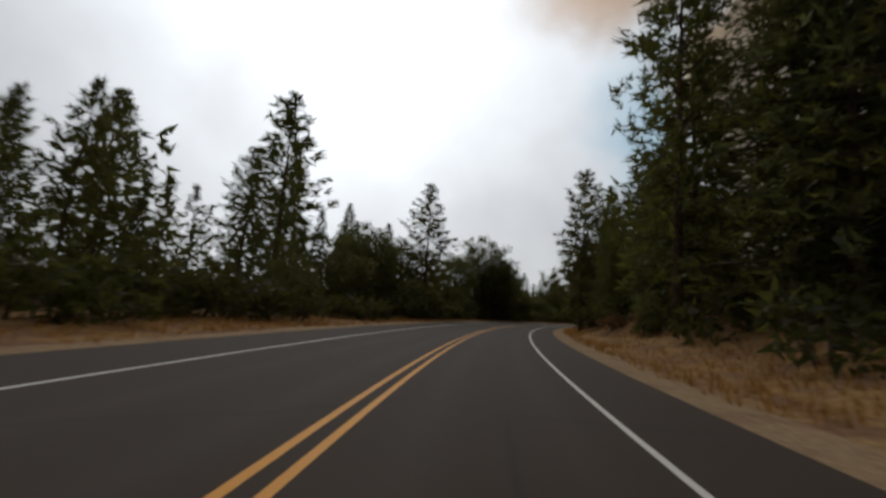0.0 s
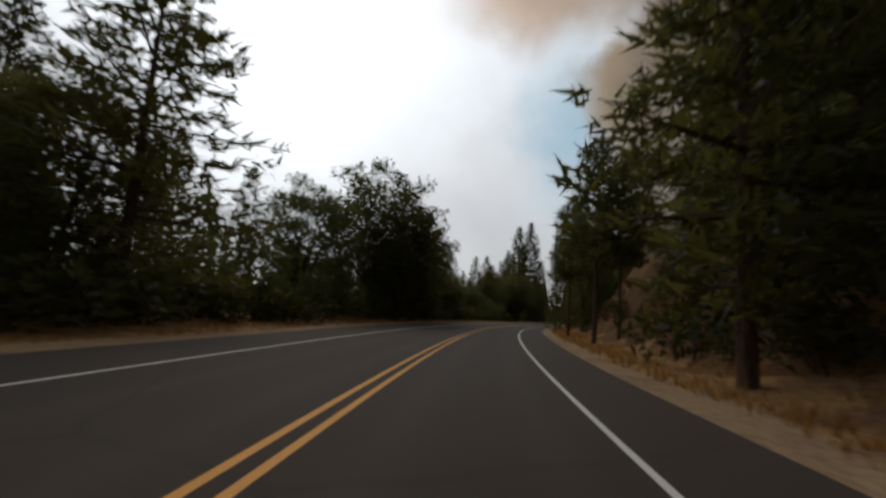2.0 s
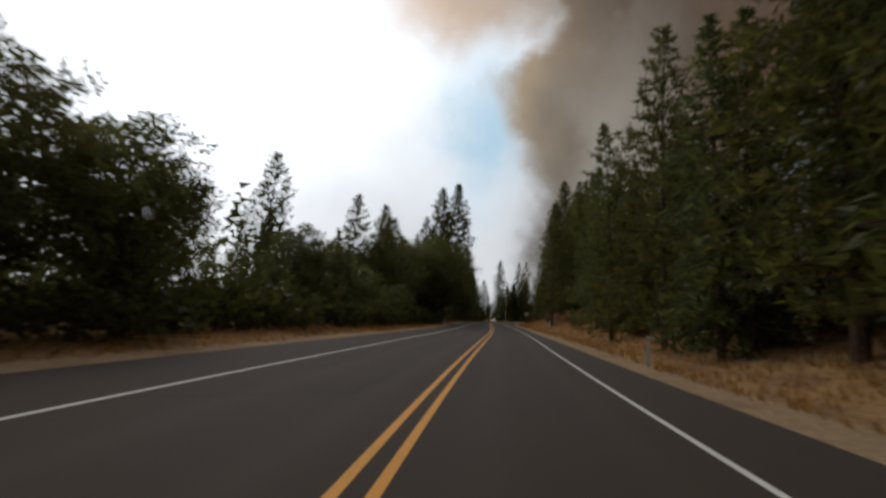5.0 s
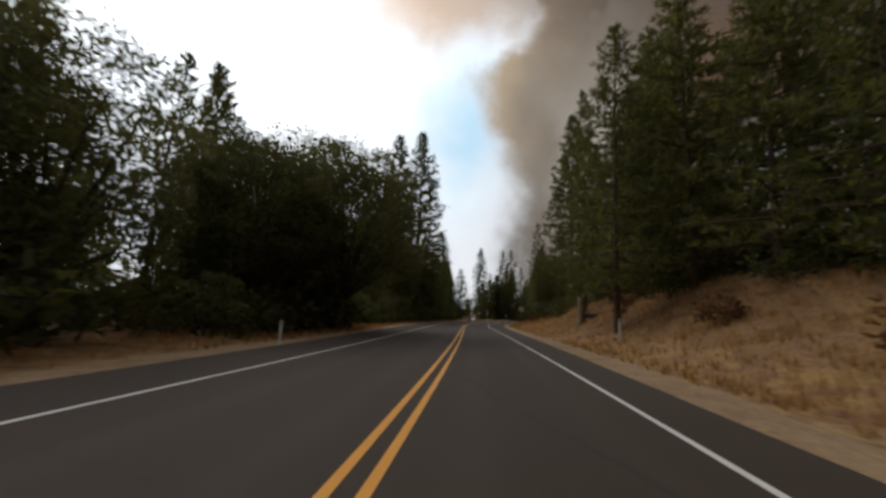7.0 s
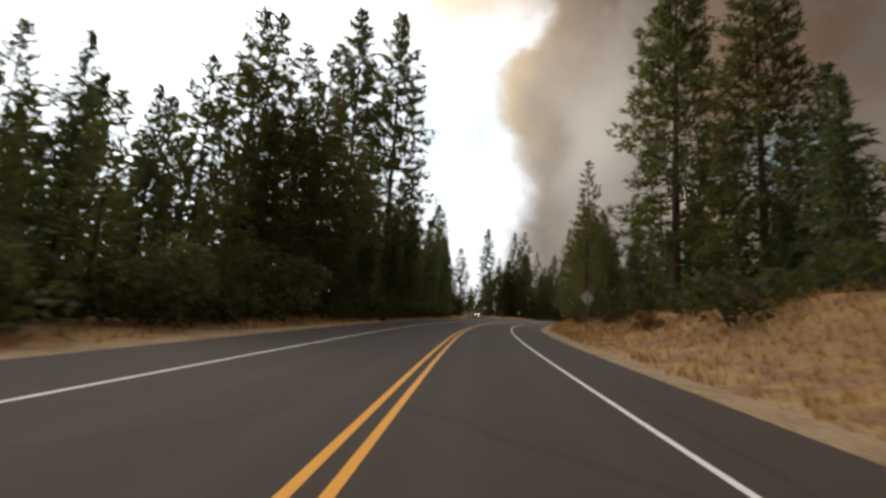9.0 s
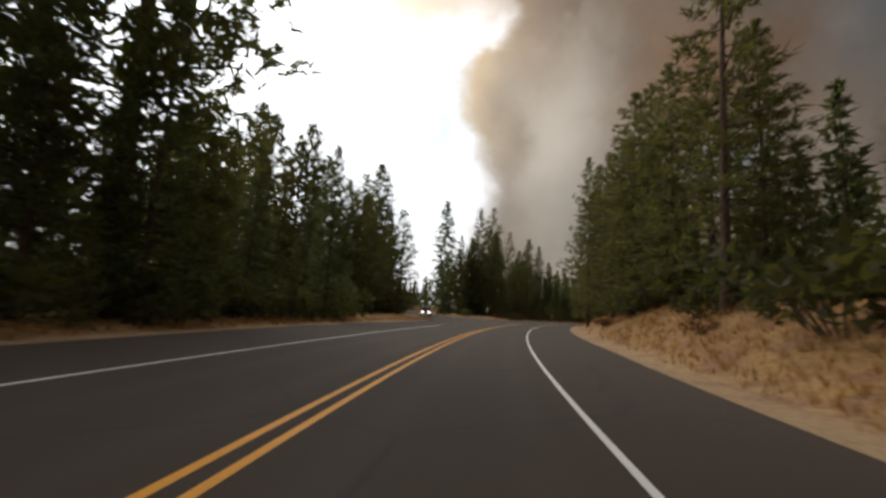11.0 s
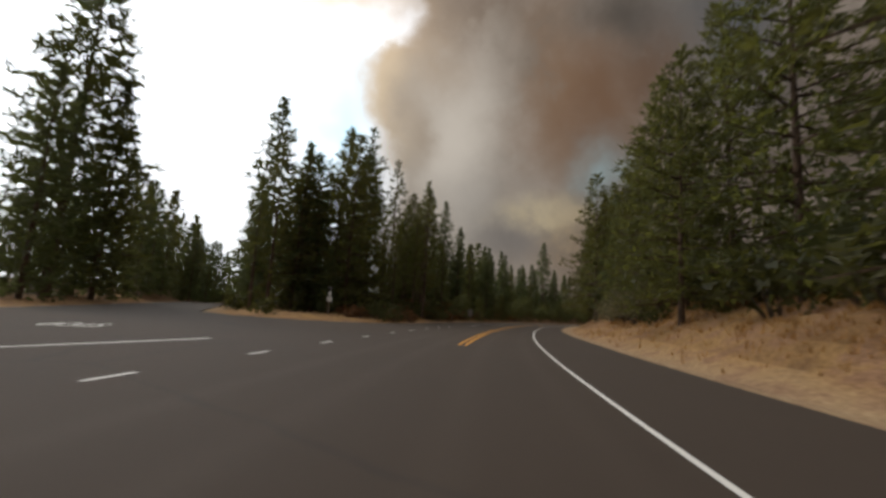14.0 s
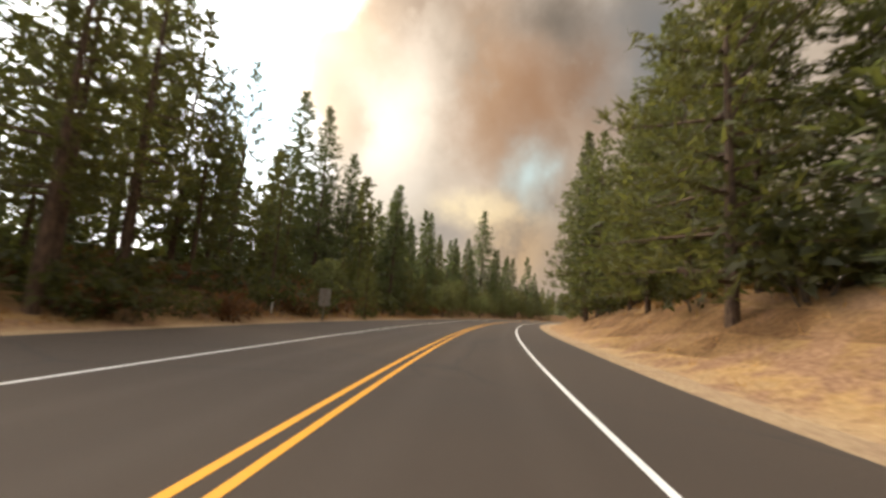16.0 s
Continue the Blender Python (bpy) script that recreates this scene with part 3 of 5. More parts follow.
def conifer_meshes(seed, height, bare, width, limb_count, per_limb, per_spray, size, material, droop, point, ragged, low=False, slim=0.24, tufted=False, core=260, wooded=True):
    """Meshes of a conifer: bare is the share of clear trunk, width the crown's half width, point how sharply it tapers.
    Tufted limbs carry round tufts at their ends, as pines do; the others flat sprays all along, as firs do. core fills the shaded inside."""
    rng = np.random.default_rng(seed)
    lean = rng.normal(size=2) * 0.012 * height
    spine = [(lean[0] * k * k, lean[1] * k * k, height * k) for k in np.linspace(0, 1, 7)]
    r0 = height * 0.0125
    wood = [tube([(0, 0, -0.8)] + spine, [r0 * 1.35] + [r0 * (1 - 0.96 * k ** 0.9) for k in np.linspace(0, 1, 7)], 5 if low else 8)]
    centres, ways, leaf, spans = [], [], [], []
    bias = rng.random(12) * 0.5 + 0.75
    for i in range(limb_count):
        rel = min((i + rng.random() * 0.9) / limb_count, 0.99)
        k = bare + (1 - bare) * rel
        span = width * (1 - rel) ** point * (0.72 + 0.28 * min(1, rel / 0.15))
        az = i * 2.39996 + rng.normal() * 0.35
        span *= (1 - ragged * rng.random()) * bias[int((az % 6.2832) / 6.2832 * 4 + rel * 8) % 12]
        span += 0.10
        spans.append((k, span))
        rise = -droop + (0.95 if tufted else 0.75) * rel
        lift = rise * span * 0.55
        x0, y0 = lean[0] * k * k, lean[1] * k * k
        ca, sa = math.cos(az), math.sin(az)
        tip = (x0 + ca * span, y0 + sa * span, height * k + lift)
        mid = (x0 + ca * span * 0.5, y0 + sa * span * 0.5, height * k + lift * 0.35)
        if wooded and not low and rel < 0.75 and i % 2 == 0:
            wood.append(tube([(x0, y0, height * k), mid, tip], [0.05 + 0.010 * span, 0.03 + 0.006 * span, 0.010], 3))
        share = max(2, round(per_limb * (0.45 + 0.55 * min(1.0, span / (0.6 * width)))))
        for j in range(share):
            w = (0.42 if tufted else 0.20) + (0.58 if tufted else 0.78) * (j + rng.random() * 0.8) / share
            off = rng.normal() * (0.16 if tufted else 0.10) * span * w
            e = rng.normal() * 0.05 * span
            centres.append((x0 + ca * span * w - sa * off, y0 + sa * span * w + ca * off, height * k + lift * w * w + e))
            ways.append((ca * 0.9, sa * 0.9, 0.25 * rise + (0.25 if tufted else -0.08)))
            leaf.append(size * (0.6 + 0.4 * min(1.0, (1 - rel) * 3.0)))
    for k in np.linspace(0.90, 0.995, 9):
        centres.append((lean[0] * k * k, lean[1] * k * k, height * k - size * 0.4))
        ways.append((0, 0, 0.7))
        leaf.append(size * 0.7)
    v = [needles(centres, ways, leaf, 0.5 if low else slim, per_spray, rng, 0.75 if tufted else 0.5, 0.1)]
    # the dense, shaded inside of the crown
    pick = rng.integers(len(spans), size=core)
    own = np.array([spans[i][1] for i in pick])
    k = np.array([spans[i][0] for i in pick])
    r, az = own * 0.46 * rng.random(core) ** 0.5, rng.random(core) * 6.2832
    mids = np.stack([lean[0] * k * k + r * np.cos(az), lean[1] * k * k + r * np.sin(az), height * k - 0.12 * r], 1)
    v.append(needles(mids, np.stack([np.cos(az), np.sin(az), 0 * az], 1), np.clip(own * 0.24, size * 0.7, max(0.55, size)), 0.4, 1, rng, 0.7))
    v = np.concatenate(v)
    return joined("trunk", wood, PINE_BARK), mesh_of("crown", v, np.arange(len(v)).reshape(-1, 3), material)


def oak_meshes(seed, height, width, clumps, per_clump, size, material, fill=0.0, slim=0.62):
    """An oak: a short bole, limbs that run out to leafy clumps, and fill, the share of clumps that close the inside."""
    rng = np.random.default_rng(seed)
    fork = height * 0.16
    chunks = [tube([(0, 0, -0.6), (0, 0, 0.3), (rng.normal() * 0.1, rng.normal() * 0.1, fork)], [height * 0.034, height * 0.026, height * 0.02], 8)]
    limbs, centres, reach = [], [], []
    for i in range(clumps):
        az = i * 2.39996 + rng.normal() * 0.4
        k = (i + 0.5) / clumps
        ph = math.acos(1 - 1.8 * k)
        rr = 0.70 + 0.30 * rng.random()
        c = Vector((math.cos(az) * math.sin(ph) * width * rr, math.sin(az) * math.sin(ph) * width * rr, height * 0.54 + math.cos(ph) * height * 0.40 * rr))
        if clumps > 40 and i % 6 == 0:
            bend = Vector((rng.normal() * 0.7, rng.normal() * 0.7, rng.normal() * 0.5))
            m = Vector((c.x * 0.45, c.y * 0.45, fork + (c.z - fork) * 0.5)) + bend
            m2 = m.lerp(c, 0.55) + bend * 0.6
            limbs.append(tube([(0, 0, fork * 0.9), tuple(m), tuple(m2), tuple(c)], [height * 0.010, height * 0.0055, height * 0.003, 0.010], 4))
        centres.append(tuple(c))
        reach.append(width * (0.13 + 0.12 * rng.random()))
        if rng.random() < fill:
            q = rng.normal(size=3) * width * 0.22
            centres.append((c.x * 0.58 + q[0], c.y * 0.58 + q[1], c.z * 0.92 + q[2] * 0.7))
            reach.append(width * 0.22)
    crown = sprays("crown", centres, reach, size, per_clump, rng, material, flat=0.78, slim=slim)
    return joined("trunk", chunks + limbs, OAK_BARK), crown


def shrub_meshes(seed, height, width, clumps, per_clump, size, material):
    rng = np.random.default_rng(seed)
    stems, centres = [], []
    for i in range(clumps):
        az, rr = rng.random() * 6.2832, math.sqrt(rng.random())
        c = (math.cos(az) * width * rr, math.sin(az) * width * rr, height * (0.18 + 0.68 * rng.random() * (1 - 0.55 * rr * rr)))
        centres.append(c)
        if i % 3 == 0:
            stems.append(tube([(c[0] * 0.15, c[1] * 0.15, -0.3), (c[0] * 0.5, c[1] * 0.5, c[2] * 0.55), c], [0.05, 0.03, 0.01], 3))
    crown = sprays("foliage", centres, 0.30 * width, size, per_clump, rng, material, flat=0.9, slim=0.6)
    return joined("stems", stems, OAK_BARK), crown


# near the road the sprays are built small; past it the same trees carry fewer and larger ones
PINE_FORMS = ((0.07, 6.5, 0.68, 0.32), (0.12, 5.8, 0.60, 0.36), (0.04, 6.3, 0.74, 0.32))
FIR_FORMS = ((0.03, 5.7, 0.86, 0.26), (0.05, 5.1, 0.80, 0.30))
PINES = [conifer_meshes(11 + i, 24.0, b, w, 120, 7, 8, 0.63, NEEDLE, 0.20, p, r, tufted=True, core=800) for i, (b, w, p, r) in enumerate(PINE_FORMS)]
BACK_PINES = [conifer_meshes(11 + i, 24.0, b, w, 90, 5, 8, 0.90, NEEDLE, 0.20, p, r, tufted=True, slim=0.30, core=320, wooded=i == 1) for i, (b, w, p, r) in enumerate(PINE_FORMS)]
NEAR = [conifer_meshes(21 + i, 18.0, 0.07, w, 110, 8, 9, 0.44, NEEDLE, 0.20, p, 0.34, tufted=i == 1, core=800) for i, (w, p) in enumerate(((5.0, 0.74), (4.8, 0.62)))]
TALL = [conifer_meshes(41 + i, 38.0, b, w, 190, 9, 11, 0.70, NEEDLE, 0.20, p, 0.34, tufted=True, core=1500) for i, (b, w, p) in enumerate(((0.08, 8.0, 0.70), (0.14, 7.0, 0.62)))]
FIRS = [conifer_meshes(31 + i, 24.0, b, w, 120, 6, 7, 0.70, FIR_NEEDLE, 0.35, p, r, core=700) for i, (b, w, p, r) in enumerate(FIR_FORMS)]
BACK_FIRS = [conifer_meshes(31 + i, 24.0, b, w, 96, 5, 7, 0.85, FIR_NEEDLE, 0.35, p, r, slim=0.32, core=260, wooded=False) for i, (b, w, p, r) in enumerate(FIR_FORMS)]
THIN = [conifer_meshes(51 + i, 24.0, b, w, 76, 5, 11, 0.51, NEEDLE, 0.10, 0.66, 0.45, tufted=True, core=120) for i, (b, w) in enumerate(((0.20, 3.8), (0.28, 3.4)))]
BARE = [conifer_meshes(14 + i, 13.0, b, w, 80, 8, 10, 0.40, NEEDLE, d, 0.50, 0.30, tufted=True, core=900) for i, (b, w, d) in enumerate(((0.37, 2.5, -0.1), (0.41, 2.7, -0.1), (0.10, 2.9, 0.1)))]
YOUNG = [conifer_meshes(61 + i, 10.0, 0.02, w, 52, 4, 5, 0.52, NEEDLE, 0.20, 0.74, 0.34, core=180, slim=0.3, wooded=False) for i, w in enumerate((2.9, 2.6))]
FAR = [conifer_meshes(71 + i, 24.0, b, w, 54, 3, 5, 1.2, m, 0.3, p, 0.34, True, core=170) for i, (b, w, p, m) in enumerate(((0.02, 5.2, 0.86, FIR_NEEDLE), (0.04, 5.2, 0.68, NEEDLE), (0.02, 4.6, 0.92, FIR_NEEDLE)))]
OAKS = [oak_meshes(81 + i, 14.0, w, 96, 75, 0.285, OAK_LEAF, fill=0.92) for i, w in enumerate((5.2, 4.8))]
LACY_OAKS = [oak_meshes(88 + i, 14.0, w, 130, 98, 0.195, OAK_LEAF, fill=0.3) for i, w in enumerate((5.2, 4.7))]
SMALL_OAKS = [oak_meshes(85 + i, 14.0, w, 40, 20, 0.70, OAK_LEAF, fill=0.9) for i, w in enumerate((6.2, 5.4))]
SHRUBS = [shrub_meshes(91 + i, h, w, 24, 15, 0.41, SHRUB_LEAF) for i, (h, w) in enumerate(((2.6, 1.9), (2.6, 2.3)))]
PALE = [shrub_meshes(95, 2.6, 1.9, 46, 34, 0.20, PALE_LEAF)]
RUSSET = [shrub_meshes(97, 1.5, 1.3, 20, 22, 0.26, RUSSET_LEAF)]

KINDS = {
    "pine": (PINES, 24.0, "pine_tree", "tall dark green ponderosa pine with a clumpy crown", "tree"),
    "near": (NEAR, 18.0, "pine_tree", "bushy green pine with branches down to the bank", "tree"),
    "tall": (TALL, 38.0, "pine_tree", "very tall dark green pine standing above the forest", "tree"),
    "fir": (FIRS, 24.0, "fir_tree", "dense dark green conical fir tree", "tree"),
    "thin": (THIN, 24.0, "pine_tree", "slender pine with a sparse crown and bare lower trunk", "tree"),
    "bare_pine": (BARE, 13.0, "pine_tree", "pine with a dense dark crown above a bare trunk", "tree"),
    "young": (YOUNG, 10.0, "young_pine", "young bushy green pine beside the road", "tree"),
    "far": (FAR, 24.0, "conifer_tree", "dark green conifer standing in the forest", "tree"),
    "oak": (OAKS, 14.0, "oak_tree", "broad dark green oak with a rounded leafy crown", "tree"),
    "lacy_oak": (LACY_OAKS, 14.0, "oak_tree", "tall oak with an open lacy crown showing its limbs", "tree"),
    "small_oak": (SMALL_OAKS, 14.0, "young_oak", "low bushy oak at the edge of the woods", "tree"),
    "shrub": (SHRUBS, 2.6, "shrub", "dusty green roadside shrub", "shrub"),
    "pale_bush": (PALE, 2.6, "bush", "rounded grey-green bush on the dry bank", "bush"),
    "russet": (RUSSET, 1.5, "dry_shrub", "dry russet shrub on the bank", "shrub"),
}
BACK = {"pine": BACK_PINES, "fir": BACK_FIRS}
GROUPS = {"bush": "shrubs along the road", "shrub": "shrubs along the road", "dry_shrub": "shrubs along the road"}
REACH = {"pine": 0.23, "near": 0.25, "tall": 0.18, "fir": 0.21, "thin": 0.16, "young": 0.29, "oak": 0.36, "lacy_oak": 0.36, "small_oak": 0.42}      # half width of the crown, as a share of the height
made_first = {}
rng = np.random.default_rng(5)
standing = []      # x, y
OPEN = (292, 345, -24.0)      # the grassy corner left clear before the junction


def plant(kind, x, y, height, variant=None, squeeze=1.0, fine=15.0):
    rng = np.random.default_rng(int(abs(x) * 90 + abs(y) * 1700 + height * 10))
    kind = "small_oak" if kind == "oak" and height < 8 else kind
    meshes, own, name, label, category = KINDS[kind]
    aside = abs(float(road_coords([x], [y])[1][0]))
    meshes = BACK.get(kind, meshes) if aside > fine else meshes
    v = int(rng.integers(len(meshes))) if variant is None else variant % len(meshes)
    z = float(ground_height([x], [y])[0]) - 0.05
    k = height / own
    squeeze *= min(1.0, 29.0 / height) if kind != "tall" else 1.0
    # crowns keep clear of the carriageway; only the large oaks lean over its edge
    half = height * REACH.get(kind, 0.0) * squeeze
    away = aside - (3.2 if kind in ("oak", "lacy_oak") else 5.7)
    if half and half > away:
        squeeze *= max(away, 1.2) / half
    m = Matrix.Translation((x, y, z)) @ Euler((0, 0, rng.random() * 6.2832)).to_matrix().to_4x4()
    key = (meshes[v][1].name,)
    if key not in made_first:
        ob = build_tree(name, label, category, *meshes[v])
        tagged(ob, group=GROUPS.get(name, "trees of the forest"))
        ob.matrix_basis = m
        made_first[key] = ob
    else:
        ob = copy_thing(made_first[key], m)
    ob.scale = (k * squeeze, k * squeeze, k)
    standing.append((x, y))
    return ob


def plant_top(kind, x, y, top, variant=None, squeeze=1.0):
    """Plants a tree whose tip stands at the height top."""
    z = float(ground_height([x], [y])[0])
    return plant(kind, x, y, (top - z) * 1.005, variant, squeeze, 24.0)


def free(x, y, gap):
    return all((x - a) ** 2 + (y - b) ** 2 > gap ** 2 for a, b in standing)


def row(kinds, s0, s1, u0, u1, step, h0, h1, gap=2.0, squeeze=1.0):
    """Trees scattered along a stretch of the road, between two offsets and two heights."""
    rng = np.random.default_rng(int(abs(s0 * 71 + s1 * 13 + u0 * 101 + u1 * 17 + h0 * 7) * 10))
    n = int(abs(s1 - s0) / step)
    for i in range(n):
        s, u = s0 + (s1 - s0) * (i + rng.random()) / n, u0 + (u1 - u0) * rng.random()
        x, y = (float(c) for c in on_road(s, u))
        ss, uu = (float(c[0]) for c in road_coords([x], [y]))
        p, q = (float(c) for c in side_coords(x, y))
        kind = kinds[int(rng.integers(len(kinds)))]
        clear = 2.0 if kind in ("shrub", "russet") else 4.0
        if abs(uu) < max(abs(u) - 1.5, 7.5) or (p > -12 and abs(q) < SIDE_HALF + clear) or in_mouth(ss, uu, p, q, clear) or (OPEN[0] < ss < OPEN[1] and OPEN[2] < uu < 0) or not free(x, y, gap):
            continue
        h = h0 + (h1 - h0) * rng.random() ** 1.2
        plant(kind, x, y, min(h, 1.5) if kind == "russet" else h, None, squeeze)


# ---- single trees that stand out, by place and height of the tip ----
for kind, x, y, top in (
        ("pine", -24.0, 25.0, 14.3),
        ("fir", 39.6, 86.7, 32.0), ("pine", -54.0, 61.0, 31.0), ("fir", -20.0, 76.0, 16.0), ("tall", -40.5, 136.4, 33.0), ("pine", -26.3, 30.0, 16.0),
        ("tall", -44.0, 99.9, 39.0), ("fir", 19.4, 60.0, 20.0), ("pine", 18.1, 53.5, 15.0), ("pine", 19.6, 48.5, 19.0)):
    plant_top(kind, x, y, top)
for kind, x, y, top in (
        ("oak", -2.9, 85.7, 13.2), ("oak", 3.0, 94.2, 18.2), ("pine", -6.6, 79.9, 11.5), ("oak", 13.8, 125.4, 9.2), ("oak", 15.9, 130.8, 9.3), ("oak", 11.9, 121.7, 9.3), ("oak", 5.5, 92.5, 13.4), ("oak", 11.0, 121.0, 9.6), ("oak", 5.0, 117.0, 9.4), ("pine", 18.6, 155.0, 16.2),
        ("pine", 28.0, 176.0, 18.5), ("pine", 31.5, 170.6, 15.0), ("tall", 71.0, 263.0, 50.0), ("tall", 64.2, 259.5, 46.5), ("fir", 83.2, 271.1, 14.0), ("fir", 73.8, 257.5, 15.5), ("fir", 70.7, 255.2, 14.4),
        ("pine", 34.5, 190.0, 21.0), ("lacy_oak", 38.0, 196.0, 18.0), ("lacy_oak", 30.5, 174.0, 12.3), ("pine", 53.2, 241.5, 31.2), ("lacy_oak", 58.5, 247.0, 24.0), ("pine", 41.8, 234.2, 16.5), ("fir", 41.0, 229.0, 14.0)):
    plant_top(kind, x, y, top)
for kind, x, y, top in (
        ("pine", 28.2, 97.0, 13.5), ("pine", 35.3, 96.2, 25.2), ("pine", 38.4, 87.5, 26.5), ("pine", 31.5, 80.5, 24.0), ("oak", 7.6, 98.8, 13.6), ("pine", 44.6, 138.8, 17.0), ("fir", 38.5, 124.1, 14.7), ("pine", 37.3, 118.0, 14.0), ("pine", 37.4, 114.5, 17.5),
        ("pine", 60.2, 174.6, 21.0), ("pine", 75.5, 191.0, 18.0)):
    plant_top(kind, x, y, top)
for kind, x, y, top in (
        ("tall", 93.9, 220.0, 34.9), ("thin", 98.7, 249.9, 25.2), ("pine", 45.4, 241.9, 20.4),
        ("thin", 68.0, 318.0, 36.0), ("tall", 75.0, 330.0, 41.0), ("pine", 82.3, 303.6, 25.0), ("pine", 86.5, 306.6, 24.5), ("fir", 90.0, 304.8, 21.0),
        ("fir", 94.4, 322.7, 24.0), ("pine", 98.4, 326.8, 24.2), ("pine", 71.5, 276.0, 17.0), ("pine", 75.0, 297.5, 21.0)):
    plant_top(kind, x, y, top)
for kind, x, y, top in (
        ("thin", 154.0, 361.5, 28.4), ("fir", 175.4, 382.8, 31.4), ("fir", 177.2, 377.9, 28.0), ("thin", 162.2, 365.7, 23.5), ("fir", 159.5, 362.4, 19.0), ("pine", 153.2, 355.6, 19.1), ("pine", 156.2, 359.1, 22.2),
        ("fir", 133.5, 347.5, 22.1), ("pine", 138.5, 344.5, 23.5), ("fir", 144.2, 353.6, 26.2), ("thin", 149.0, 342.5, 18.4), ("fir", 187.3, 374.9, 18.3),
        ("far", 204.5, 386.7, 20.0), ("fir", 181.8, 367.0, 16.5), ("fir", 226.0, 410.0, 17.0), ("thin", 151.8, 347.7, 21.2), ("thin", 149.5, 346.0, 17.0)):
    plant_top(kind, x, y, top)
for kind, x, y, top in (
        ("near", 113.6, 276.5, 20.7), ("near", 116.8, 274.6, 21.0), ("near", 128.9, 291.4, 27.0), ("near", 140.8, 304.3, 17.9), ("fir", 161.8, 321.8, 16.8), ("near", 158.0, 317.7, 11.9),
        ("near", 154.5, 315.0, 19.5), ("near", 149.6, 310.2, 22.0), ("fir", 189.3, 345.2, 20.9), ("near", 176.3, 334.4, 16.5), ("near", 173.4, 331.3, 19.0)):
    plant_top(kind, x, y, top)

for kind, x, y, top in (
        ("oak", 8.3, 110.1, 13.8), ("oak", 6.0, 105.4, 11.5), ("oak", -12.4, 55.0, 12.0), ("oak", -13.0, 51.0, 10.0), ("pine", -11.1, 61.3, 13.0), ("oak", -9.9, 66.6, 12.4),
        ("near", 16.9, 42.8, 17.5), ("near", 18.2, 40.0, 20.0), ("near", 17.4, 36.5, 18.5), ("near", 18.8, 60.5, 17.0),
        ("near", 34.0, 113.0, 21.0), ("pine", 37.5, 119.0, 19.8), ("near", 39.2, 123.4, 14.6), ("near", 40.8, 129.5, 18.0), ("near", 37.5, 115.5, 17.0),
        ("fir", 44.1, 208.8, 9.2), ("far", 40.0, 215.0, 12.0), ("far", 37.5, 209.5, 11.5), ("far", 41.5, 220.5, 13.5), ("far", 46.5, 224.5, 14.0), ("fir", 44.3, 214.6, 11.8), ("pine", 45.8, 218.3, 13.0), ("fir", 48.2, 218.9, 13.6), ("fir", 41.7, 208.0, 9.8), ("pine", 33.4, 181.9, 17.0), ("pine", 36.0, 184.6, 17.5), ("lacy_oak", 38.4, 184.0, 14.2), ("lacy_oak", 33.0, 171.5, 12.5),
        ("pine", 88.7, 206.4, 20.0), ("fir", 86.7, 201.7, 18.2), ("fir", 92.0, 214.0, 20.0), ("near", 102.0, 313.0, 19.5),
        ("near", 113.2, 272.2, 20.0), ("near", 109.0, 265.8, 23.0), ("near", 107.6, 262.8, 22.0), ("near", 104.0, 257.2, 20.0), ("near", 103.0, 253.6, 19.0), ("near", 101.6, 249.8, 18.0),
        ("near", 68.6, 180.6, 25.0), ("near", 66.2, 178.2, 24.5), ("near", 64.0, 172.5, 24.5), ("near", 61.9, 166.2, 20.5), ("near", 61.2, 161.5, 18.0),
        ("near", 15.4, 29.0, 24.0), ("near", 14.6, 19.0, 21.0), ("near", 16.4, 13.0, 20.0), ("near", 18.4, 55.6, 18.0), ("thin", 130.0, 347.5, 22.5), ("thin", 128.6, 350.0, 17.5), ("near", 132.6, 346.6, 20.5), ("pine", 137.8, 347.6, 25.0), ("pine", 145.4, 353.6, 25.0),
        ("pine", 83.0, 303.0, 28.0), ("pine", 78.2, 296.2, 25.0), ("pine", 74.2, 289.6, 20.2), ("thin", 72.0, 278.0, 16.0),
        ("pine", 53.6, 232.4, 25.5), ("pine", 51.6, 228.3, 18.5), ("fir", 48.9, 227.0, 15.0), ("pine", 57.2, 236.6, 25.5), ("pine", 59.4, 241.2, 28.0), ("fir", 55.5, 233.0, 17.0), ("fir", 61.5, 246.0, 20.0),
        ("fir", 99.0, 320.8, 22.8), ("fir", 95.4, 313.9, 21.0), ("near", 92.6, 307.5, 23.0),
        ("pale_bush", 154.4, 316.0, 5.2), ("pale_bush", 150.7, 312.0, 5.3), ("pale_bush", 152.4, 314.6, 3.9), ("pale_bush", 148.4, 311.2, 4.2), ("pale_bush", 157.6, 319.6, 3.6), ("near", 196.2, 349.1, 22.5), ("near", 176.6, 333.0, 21.5), ("near", 169.8, 327.6, 21.0), ("near", 166.6, 327.9, 21.7), ("near", 181.0, 337.4, 19.0), ("near", 187.4, 343.0, 19.5),
        ("fir", 190.7, 389.1, 22.0), ("far", 206.8, 400.1, 24.0), ("far", 198.5, 394.0, 21.5), ("far", 232.0, 414.5, 22.0), ("far", 218.0, 407.0, 20.0), ("fir", 112.8, 361.8, 28.9), ("fir", 114.5, 375.1, 23.7), ("fir", 117.4, 386.5, 21.8), ("fir", 119.6, 394.6, 22.1), ("fir", 122.5, 404.7, 17.5)):
    plant_top(kind, x, y, top)
plant_top("lacy_oak", *(float(c) for c in on_road(194.0, -9.6)), 15.2, 0, 1.2)
